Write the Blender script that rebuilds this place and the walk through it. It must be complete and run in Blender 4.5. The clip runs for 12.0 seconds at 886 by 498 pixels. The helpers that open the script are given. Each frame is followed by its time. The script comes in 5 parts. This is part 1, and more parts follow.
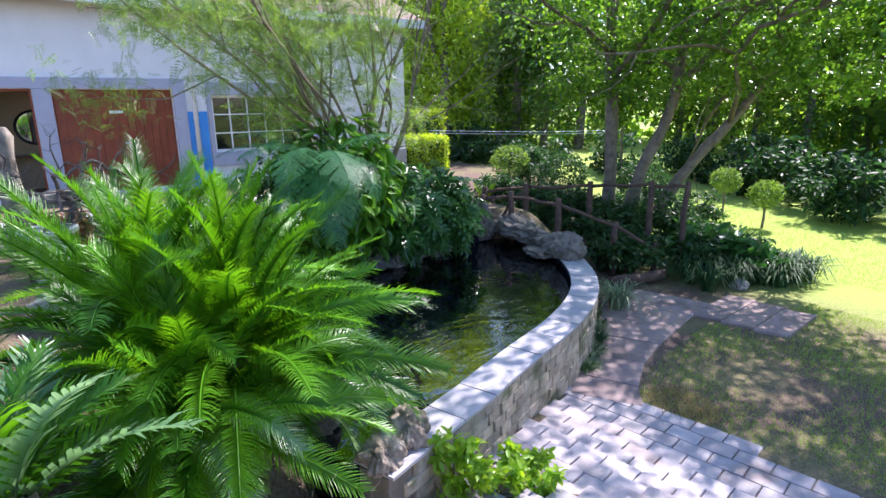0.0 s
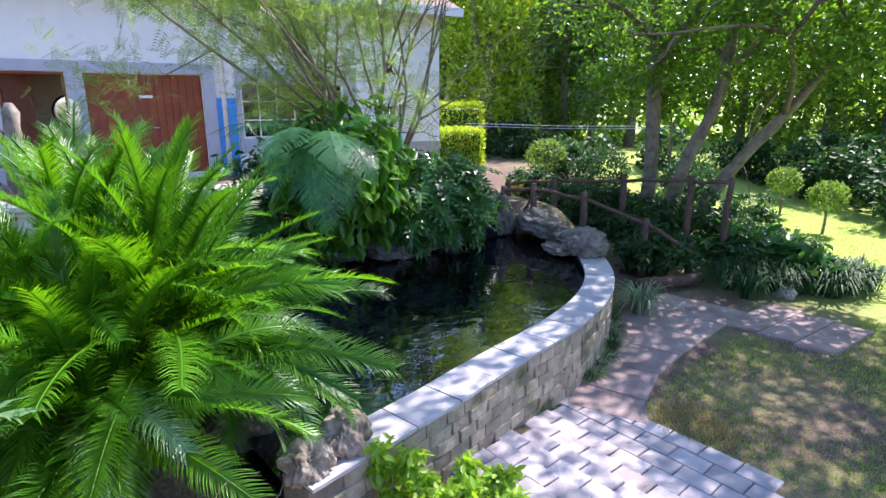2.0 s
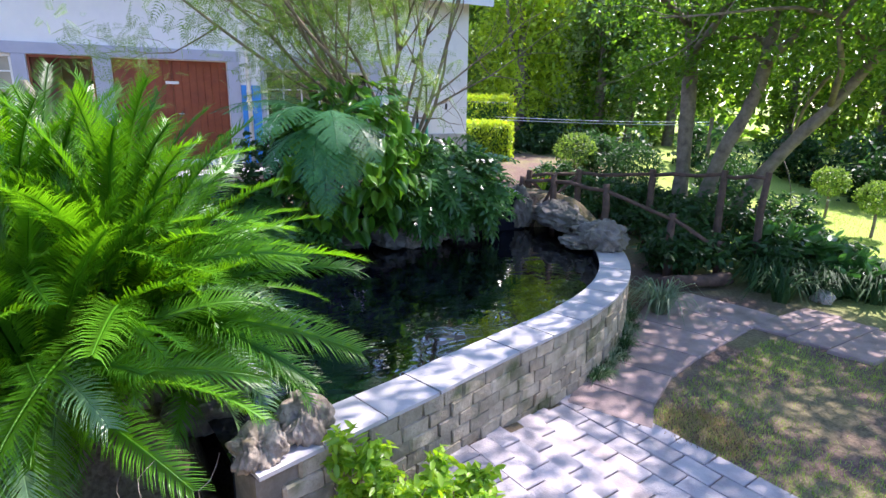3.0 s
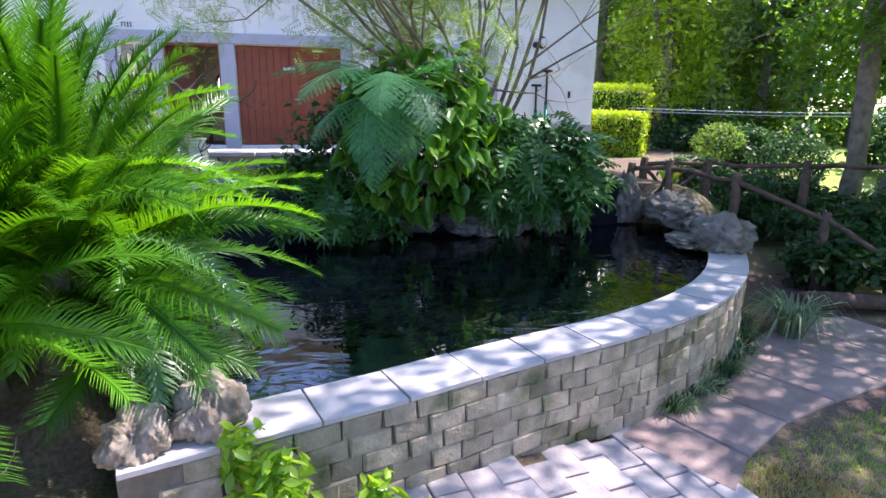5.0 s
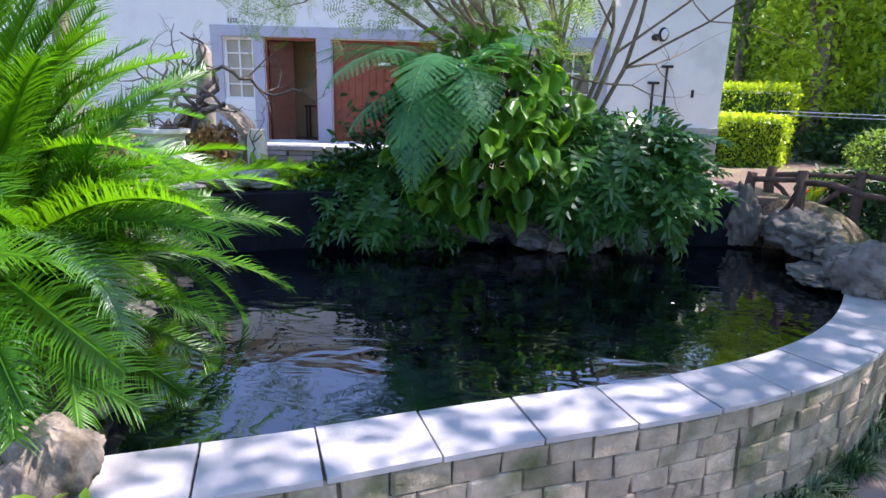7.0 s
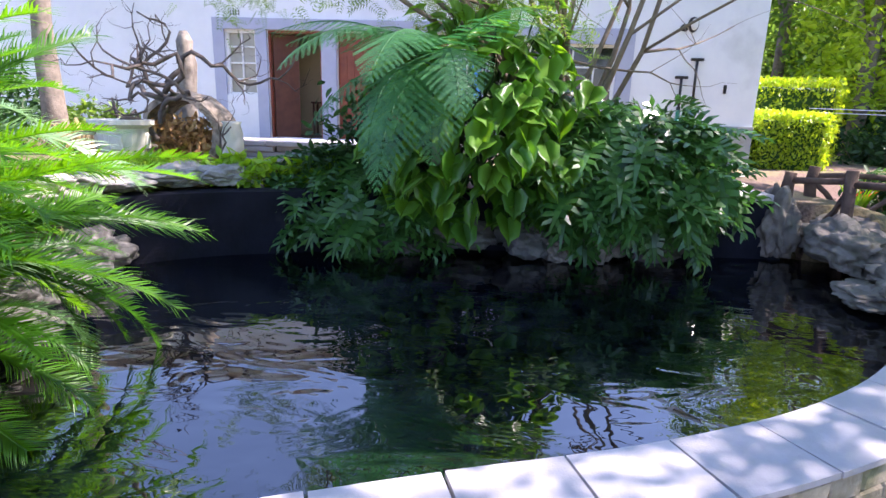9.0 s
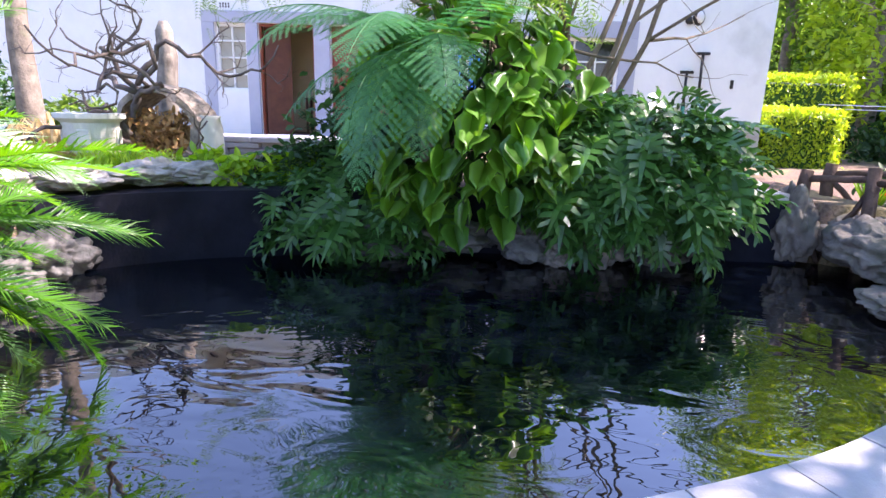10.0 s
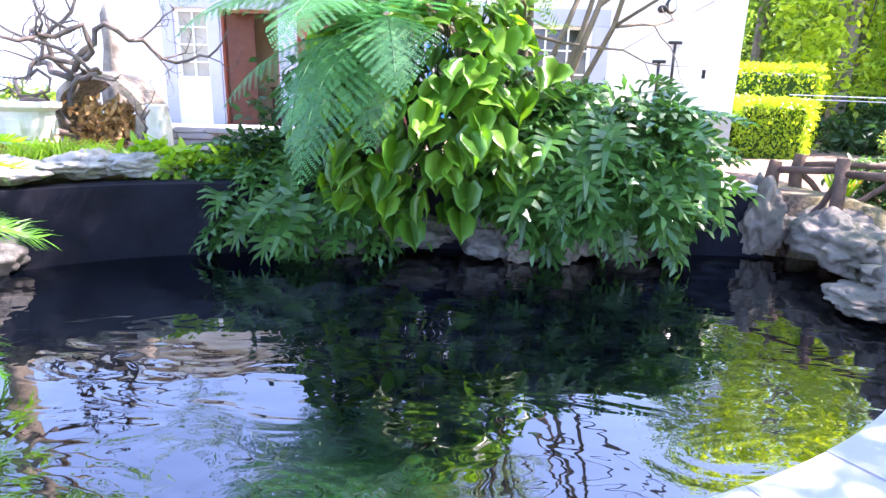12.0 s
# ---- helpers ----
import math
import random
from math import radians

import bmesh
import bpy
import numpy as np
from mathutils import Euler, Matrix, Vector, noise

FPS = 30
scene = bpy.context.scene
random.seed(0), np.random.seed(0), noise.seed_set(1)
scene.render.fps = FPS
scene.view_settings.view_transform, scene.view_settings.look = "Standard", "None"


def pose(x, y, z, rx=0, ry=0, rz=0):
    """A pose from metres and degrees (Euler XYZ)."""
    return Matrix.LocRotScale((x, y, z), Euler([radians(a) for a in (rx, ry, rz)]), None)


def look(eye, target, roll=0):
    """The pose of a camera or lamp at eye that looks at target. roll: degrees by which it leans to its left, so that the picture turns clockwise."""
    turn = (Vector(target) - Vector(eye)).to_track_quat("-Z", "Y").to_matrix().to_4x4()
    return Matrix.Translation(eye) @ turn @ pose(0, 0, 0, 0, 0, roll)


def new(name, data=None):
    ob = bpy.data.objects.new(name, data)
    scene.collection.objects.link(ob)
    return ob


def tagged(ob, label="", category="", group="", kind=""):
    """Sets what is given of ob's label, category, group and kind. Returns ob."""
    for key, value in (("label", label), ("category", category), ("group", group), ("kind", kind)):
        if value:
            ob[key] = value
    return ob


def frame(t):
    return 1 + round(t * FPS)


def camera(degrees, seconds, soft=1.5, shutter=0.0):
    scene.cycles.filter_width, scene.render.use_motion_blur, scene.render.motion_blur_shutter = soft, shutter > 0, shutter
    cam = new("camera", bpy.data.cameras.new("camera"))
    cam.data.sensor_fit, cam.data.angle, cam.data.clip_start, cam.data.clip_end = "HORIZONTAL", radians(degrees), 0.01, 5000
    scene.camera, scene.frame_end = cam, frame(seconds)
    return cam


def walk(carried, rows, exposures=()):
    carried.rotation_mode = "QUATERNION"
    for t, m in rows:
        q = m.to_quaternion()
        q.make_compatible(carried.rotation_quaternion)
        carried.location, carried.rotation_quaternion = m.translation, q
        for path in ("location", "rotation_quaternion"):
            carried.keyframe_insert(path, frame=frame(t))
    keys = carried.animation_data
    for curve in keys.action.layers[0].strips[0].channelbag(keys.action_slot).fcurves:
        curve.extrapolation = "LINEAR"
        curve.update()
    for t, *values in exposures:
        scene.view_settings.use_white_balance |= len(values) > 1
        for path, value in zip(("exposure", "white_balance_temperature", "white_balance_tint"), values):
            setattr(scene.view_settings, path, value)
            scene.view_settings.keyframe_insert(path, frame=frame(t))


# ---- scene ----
cam = camera(76.0, 12.0)
PATH = [
    (0, (0.965, 2.614, 3.063), (-0.579, 3.779, 2.554), -0.5),
    (0.5, (0.966, 2.782, 3.018), (-0.594, 3.925, 2.509), -0.2),
    (1, (0.953, 2.981, 2.908), (-0.626, 4.099, 2.4), -0.1),
    (1.5, (0.928, 3.207, 2.863), (-0.672, 4.292, 2.353), -0.1),
    (2, (0.939, 3.456, 2.811), (-0.713, 4.463, 2.303), 0.1),
    (2.5, (0.911, 3.702, 2.689), (-0.78, 4.643, 2.182), 0.1),
    (2.7, (0.916, 3.774, 2.662), (-0.782, 4.7, 2.153), 0.5),
    (4.3, (0.638, 4.7, 2.24), (-1.191, 5.338, 1.744), 0.4),
    (4.5, (0.599, 4.786, 2.238), (-1.245, 5.378, 1.739), 0.6),
    (5, (0.432, 5.092, 2.151), (-1.46, 5.511, 1.657), 0.7),
    (5.5, (0.212, 5.323, 2.114), (-1.704, 5.618, 1.624), 0.9),
    (6, (0.027, 5.548, 2.079), (-1.903, 5.738, 1.59), 1.2),
    (6.5, (-0.153, 5.758, 2.044), (-2.092, 5.825, 1.556), 1.3),
    (7, (-0.361, 5.904, 2.021), (-2.3, 5.907, 1.534), 1.5),
    (9, (-1.086, 6.31, 1.904), (-3.025, 6.212, 1.423), 1.6),
    (9.5, (-1.248, 6.351, 1.893), (-3.187, 6.25, 1.411), 1.7),
    (10, (-1.457, 6.391, 1.853), (-3.395, 6.287, 1.368), 1.6),
    (10.5, (-1.635, 6.442, 1.832), (-3.566, 6.338, 1.325), 1.7),
    (11, (-1.696, 6.494, 1.84), (-3.626, 6.393, 1.325), 1.7),
    (11.5, (-1.7, 6.526, 1.84), (-3.631, 6.448, 1.325), 1.7),
    (12, (-1.69, 6.559, 1.84), (-3.622, 6.526, 1.327), 1.7),
]
EXPOSURES = [(0.0, 1.44, 6050, 28), (2.5, 1.58, 6150, 29), (5.5, 1.63, 6250, 30), (7.0, 1.60, 6200, 30), (9.0, 1.98, 6450, 35), (10.5, 2.5, 6500, 38), (12.0, 3.25, 6500, 38)]
walk(cam, [(t, look(eye, target, roll)) for t, eye, target, roll in PATH], EXPOSURES)


# ---- world, sun ----
SUN_DIR = Vector((-0.09, 0.62, 0.80)).normalized()
world = bpy.data.worlds.new("sky")
scene.world = world
world.use_nodes = True
wn = world.node_tree.nodes
wl = world.node_tree.links
sky = wn.new("ShaderNodeTexSky")
sky.sky_type = "NISHITA"
sky.sun_disc = False
sky.sun_elevation = math.asin(SUN_DIR.z)
sky.sun_rotation = math.atan2(SUN_DIR.x, SUN_DIR.y)
sky.air_density = 1.0
sky.dust_density = 0.4
sky.ozone_density = 3.5
wl.new(sky.outputs[0], wn["Background"].inputs["Color"])
wn["Background"].inputs["Strength"].default_value = 0.15

sun_data = bpy.data.lights.new("sun", "SUN")
sun_data.energy = 4.5
sun_data.angle = radians(0.8)
sun_data.color = (1.0, 0.95, 0.86)
sun = new("sun", sun_data)
sun.matrix_world = look(SUN_DIR * 60, (0, 0, 0))


# ---- materials ----
def nodes_of(name):
    m = bpy.data.materials.new(name)
    m.use_nodes = True
    return m, m.node_tree.nodes, m.node_tree.links, m.node_tree.nodes["Principled BSDF"]


def surface(name, a, b, scale=6.0, rough=0.7, bump=0.3, fine=60.0, stain=None, stain_scale=1.2, stain_at=0.55, metal=0.0, jitter=0.0, island=False, spec=0.4):
    """Two tones mixed by noise at two scales, a stain on top, and fine relief."""
    m, n, l, p = nodes_of(name)
    co = n.new("ShaderNodeTexCoord")
    geo = n.new("ShaderNodeNewGeometry")
    big = n.new("ShaderNodeTexNoise")
    big.inputs["Scale"].default_value = scale
    big.inputs["Detail"].default_value = 8
    big.inputs["Roughness"].default_value = 0.65
    l.new(geo.outputs["Position"], big.inputs["Vector"])
    ramp = n.new("ShaderNodeValToRGB")
    ramp.color_ramp.elements[0].position = 0.32
    ramp.color_ramp.elements[1].position = 0.68
    ramp.color_ramp.elements[0].color = (*a, 1)
    ramp.color_ramp.elements[1].color = (*b, 1)
    l.new(big.outputs["Fac"], ramp.inputs["Fac"])
    colour = ramp.outputs["Color"]
    if stain:
        sn = n.new("ShaderNodeTexNoise")
        sn.inputs["Scale"].default_value = stain_scale
        sn.inputs["Detail"].default_value = 6
        l.new(geo.outputs["Position"], sn.inputs["Vector"])
        sr = n.new("ShaderNodeValToRGB")
        sr.color_ramp.elements[0].position = stain_at
        sr.color_ramp.elements[1].position = min(1.0, stain_at + 0.15)
        l.new(sn.outputs["Fac"], sr.inputs["Fac"])
        mx = n.new("ShaderNodeMix")
        mx.data_type = "RGBA"
        l.new(sr.outputs["Color"], mx.inputs["Factor"])
        l.new(colour, mx.inputs["A"])
        mx.inputs["B"].default_value = (*stain, 1)
        colour = mx.outputs["Result"]
    if jitter:
        info = n.new("ShaderNodeObjectInfo")
        hsv = n.new("ShaderNodeHueSaturation")
        mr = n.new("ShaderNodeMapRange")
        mr.inputs["To Min"].default_value = 1 - jitter
        mr.inputs["To Max"].default_value = 1 + jitter
        l.new(geo.outputs["Random Per Island"] if island else info.outputs["Random"], mr.inputs["Value"])
        l.new(mr.outputs["Result"], hsv.inputs["Value"])
        l.new(colour, hsv.inputs["Color"])
        colour = hsv.outputs["Color"]
    l.new(colour, p.inputs["Base Color"])
    fn = n.new("ShaderNodeTexNoise")
    fn.inputs["Scale"].default_value = fine
    fn.inputs["Detail"].default_value = 6
    l.new(geo.outputs["Position"], fn.inputs["Vector"])
    bp = n.new("ShaderNodeBump")
    bp.inputs["Strength"].default_value = bump
    bp.inputs["Distance"].default_value = 0.01
    l.new(fn.outputs["Fac"], bp.inputs["Height"])
    l.new(bp.outputs["Normal"], p.inputs["Normal"])
    p.inputs["Roughness"].default_value = rough
    p.inputs["Metallic"].default_value = metal
    p.inputs["Specular IOR Level"].default_value = spec
    return m


def leafy(name, a, b, rough=0.45, glow=0.45, spec=0.5, back=None):
    """A leaf: tone by island and object, gloss above, light passing through the blade."""
    m, n, l, p = nodes_of(name)
    geo = n.new("ShaderNodeNewGeometry")
    info = n.new("ShaderNodeObjectInfo")
    add = n.new("ShaderNodeMath")
    add.operation = "ADD"
    l.new(geo.outputs["Random Per Island"], add.inputs[0])
    l.new(info.outputs["Random"], add.inputs[1])
    frac = n.new("ShaderNodeMath")
    frac.operation = "FRACT"
    l.new(add.outputs[0], frac.inputs[0])
    ramp = n.new("ShaderNodeValToRGB")
    ramp.color_ramp.elements[0].color = (*a, 1)
    ramp.color_ramp.elements[1].color = (*b, 1)
    l.new(frac.outputs[0], ramp.inputs["Fac"])
    l.new(ramp.outputs["Color"], p.inputs["Base Color"])
    p.inputs["Roughness"].default_value = rough
    p.inputs["Specular IOR Level"].default_value = spec
    tr = n.new("ShaderNodeBsdfTranslucent")
    hsv = n.new("ShaderNodeHueSaturation")
    hsv.inputs["Hue"].default_value = 0.485
    hsv.inputs["Saturation"].default_value = 1.1
    hsv.inputs["Value"].default_value = 2.2
    l.new(ramp.outputs["Color"], hsv.inputs["Color"])
    l.new(hsv.outputs["Color"], tr.inputs["Color"])
    mix = n.new("ShaderNodeMixShader")
    mix.inputs["Fac"].default_value = glow
    l.new(p.outputs[0], mix.inputs[1])
    l.new(tr.outputs[0], mix.inputs[2])
    l.new(mix.outputs[0], n["Material Output"].inputs["Surface"])
    return m


def plain(name, c, rough=0.5, metal=0.0, emit=0.0):
    m, n, l, p = nodes_of(name)
    p.inputs["Base Color"].default_value = (*c, 1)
    p.inputs["Roughness"].default_value = rough
    p.inputs["Metallic"].default_value = metal
    return m


def water_material():
    m, n, l, p = nodes_of("pond_water")
    p.inputs["Base Color"].default_value = (0.001, 0.002, 0.004, 1)
    p.inputs["Roughness"].default_value = 0.015
    p.inputs["IOR"].default_value = 2.2
    geo = n.new("ShaderNodeNewGeometry")
    mp = n.new("ShaderNodeMapping")
    mp.inputs["Scale"].default_value = (1.0, 0.55, 1.0)
    mp.inputs["Rotation"].default_value = (0, 0, 0.35)
    l.new(geo.outputs["Position"], mp.inputs["Vector"])
    a = n.new("ShaderNodeTexNoise")
    a.inputs["Scale"].default_value = 3.6
    a.inputs["Detail"].default_value = 2.5
    a.inputs["Distortion"].default_value = 0.8
    l.new(mp.outputs[0], a.inputs["Vector"])
    b = n.new("ShaderNodeTexNoise")
    b.inputs["Scale"].default_value = 0.8
    l.new(geo.outputs["Position"], b.inputs["Vector"])
    mul = n.new("ShaderNodeMath")
    mul.operation = "MULTIPLY"
    l.new(a.outputs["Fac"], mul.inputs[0])
    l.new(b.outputs["Fac"], mul.inputs[1])
    bp = n.new("ShaderNodeBump")
    bp.inputs["Strength"].default_value = 0.32
    bp.inputs["Distance"].default_value = 0.05
    l.new(mul.outputs[0], bp.inputs["Height"])
    l.new(bp.outputs["Normal"], p.inputs["Normal"])
    return m


M = {
    "lawn_soil": None,
    "white_wall": surface("white_plaster", (0.78, 0.79, 0.80), (0.86, 0.86, 0.86), 2.0, 0.85, 0.15, 90, stain=(0.62, 0.63, 0.62), stain_scale=0.9, stain_at=0.62),
    "grey_band": surface("grey_lilac_paint", (0.40, 0.42, 0.52), (0.46, 0.48, 0.58), 3.0, 0.7, 0.12, 80),
    "plinth": surface("grey_plinth", (0.33, 0.34, 0.34), (0.42, 0.42, 0.41), 4.0, 0.85, 0.3, 60, stain=(0.30, 0.22, 0.18), stain_scale=3.0, stain_at=0.6),
    "red_wood": surface("red_brown_timber", (0.20, 0.045, 0.022), (0.30, 0.075, 0.032), 5.0, 0.45, 0.2, 40),
    "dark_wood": surface("dark_brown_timber", (0.10, 0.032, 0.02), (0.16, 0.055, 0.03), 6.0, 0.5, 0.2, 40),
    "tan": surface("tan_plaster", (0.60, 0.46, 0.28), (0.68, 0.53, 0.34), 2.0, 0.85, 0.1, 60),
    "blue": surface("bright_blue_paint", (0.04, 0.26, 0.72), (0.06, 0.33, 0.82), 4.0, 0.5, 0.1, 60),
    "white_paint": plain("white_gloss_paint", (0.80, 0.80, 0.78), 0.4),
    "roof": surface("weathered_roof_tile", (0.16, 0.12, 0.10), (0.24, 0.17, 0.13), 5.0, 0.85, 0.5, 30),
    "coping": surface("pale_grey_slab", (0.37, 0.36, 0.36), (0.47, 0.455, 0.455), 5.0, 0.8, 0.25, 90, stain=(0.40, 0.38, 0.38), stain_scale=2.3, stain_at=0.58, jitter=0.06),
    "block": surface("tumbled_stone_block", (0.29, 0.24, 0.165), (0.48, 0.41, 0.30), 9.0, 0.9, 0.9, 45, stain=(0.11, 0.125, 0.05), stain_scale=2.6, stain_at=0.545, jitter=0.24),
    "mortar": surface("dark_recessed_joint", (0.14, 0.12, 0.09), (0.25, 0.215, 0.165), 10.0, 0.95, 0.6, 50),
    "paver": surface("grey_brick_paver", (0.34, 0.31, 0.31), (0.48, 0.44, 0.43), 6.0, 0.88, 0.5, 70, stain=(0.26, 0.21, 0.19), stain_scale=1.7, stain_at=0.55, jitter=0.14),
    "flag": surface("reddish_flagstone", (0.27, 0.20, 0.18), (0.38, 0.29, 0.26), 5.0, 0.9, 0.6, 50, stain=(0.20, 0.15, 0.13), stain_scale=1.5, stain_at=0.55, jitter=0.1),
    "rock": surface("grey_weathered_rock", (0.085, 0.075, 0.062), (0.28, 0.25, 0.205), 5.0, 0.9, 1.0, 26, stain=(0.09, 0.095, 0.07), stain_scale=2.5, stain_at=0.56),
    "pale_rock": surface("pale_weathered_rock", (0.24, 0.225, 0.20), (0.44, 0.415, 0.37), 6.0, 0.9, 0.9, 30, stain=(0.16, 0.15, 0.12), stain_scale=3.5, stain_at=0.56),
    "pond_black": surface("black_pond_paint", (0.005, 0.006, 0.010), (0.012, 0.013, 0.022), 3.0, 0.8, 0.25, 40, stain=(0.03, 0.032, 0.034), stain_scale=4.0, stain_at=0.66, spec=0.15),
    "log": surface("rustic_log", (0.055, 0.034, 0.026), (0.135, 0.085, 0.062), 9.0, 0.85, 0.8, 40),
    "bark": surface("grey_bark", (0.10, 0.085, 0.065), (0.26, 0.22, 0.17), 7.0, 0.95, 1.0, 30, stain=(0.10, 0.12, 0.06), stain_scale=3.0, stain_at=0.6),
    "twig": surface("twig_bark", (0.13, 0.10, 0.07), (0.25, 0.20, 0.14), 9.0, 0.9, 0.6, 60),
    "drift": surface("bleached_driftwood", (0.11, 0.088, 0.062), (0.40, 0.34, 0.265), 14.0, 0.9, 1.0, 35, stain=(0.10, 0.08, 0.05), stain_scale=5.0, stain_at=0.55),
    "dead": surface("dead_branch", (0.06, 0.048, 0.042), (0.16, 0.13, 0.11), 8.0, 0.9, 0.6, 50),
    "urn": surface("cream_cast_stone", (0.58, 0.57, 0.48), (0.72, 0.70, 0.60), 6.0, 0.85, 0.4, 60, stain=(0.42, 0.43, 0.32), stain_scale=3.0, stain_at=0.58),
    "litter": surface("dry_leaf_litter", (0.34, 0.17, 0.06), (0.60, 0.36, 0.14), 14.0, 0.9, 0.9, 40, jitter=0.35, island=True),
    # darker tones of the grey rock, for rocks at the water and under plants
    "rock_dark": surface("dark_grey_rock", (0.05, 0.05, 0.048), (0.16, 0.155, 0.14), 5.0, 0.7, 1.0, 26),
    "steel": plain("galvanised_wire", (0.62, 0.63, 0.65), 0.4, 0.9),
    "black": plain("black_plastic", (0.015, 0.015, 0.017), 0.45),
    "green_plastic": plain("green_plastic", (0.01, 0.22, 0.13), 0.4),
    "mirror": plain("mirror_glass", (0.85, 0.86, 0.86), 0.03, 1.0),
    "water": water_material(),
    "cycad": leafy("cycad_leaflet", (0.022, 0.105, 0.006), (0.09, 0.28, 0.010), 0.36, 0.42, 0.4),
    "cycad_sheen": leafy("pale_sheen_cycad_leaflet", (0.08, 0.19, 0.075), (0.19, 0.33, 0.15), 0.35, 0.35, 0.6),
    "fern": leafy("fern_pinna", (0.032, 0.145, 0.055), (0.065, 0.22, 0.085), 0.45, 0.38, 0.5),
    "philo": leafy("split_leaf", (0.022, 0.095, 0.02), (0.055, 0.17, 0.035), 0.3, 0.3, 0.55),
    "heart": leafy("heart_leaf", (0.04, 0.155, 0.018), (0.13, 0.31, 0.032), 0.34, 0.42, 0.55),
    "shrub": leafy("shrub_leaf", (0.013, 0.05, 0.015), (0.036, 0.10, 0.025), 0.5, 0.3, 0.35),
    "hedge": leafy("hedge_leaf", (0.17, 0.28, 0.02), (0.34, 0.46, 0.05), 0.4, 0.45),
    "canopy": leafy("canopy_leaf", (0.032, 0.10, 0.013), (0.11, 0.23, 0.028), 0.32, 0.5, 0.6),
    "feather": leafy("feathery_leaf", (0.06, 0.13, 0.025), (0.13, 0.22, 0.04), 0.45, 0.5),
    "wood_far": leafy("woodland_leaf", (0.05, 0.135, 0.02), (0.24, 0.36, 0.055), 0.45, 0.6),
    "lime": leafy("lime_leaf", (0.14, 0.30, 0.02), (0.28, 0.44, 0.045), 0.35, 0.42, 0.5),
    "grass_blade": leafy("lawn_blade", (0.15, 0.27, 0.04), (0.28, 0.42, 0.07), 0.5, 0.35),
    "dry_blade": leafy("dry_blade", (0.26, 0.20, 0.09), (0.40, 0.32, 0.15), 0.6, 0.3),
    "turf": leafy("strap_leaf", (0.018, 0.06, 0.022), (0.05, 0.115, 0.04), 0.6, 0.22, 0.2),
    "pale_turf": leafy("variegated_blade", (0.09, 0.17, 0.09), (0.26, 0.32, 0.20), 0.5, 0.3, 0.3),
    "pale_leaf": leafy("silvery_leaf", (0.16, 0.24, 0.10), (0.34, 0.42, 0.22), 0.5, 0.45, 0.3),
    "flower": leafy("orange_bract", (0.75, 0.16, 0.01), (0.85, 0.30, 0.02), 0.4, 0.3),
}


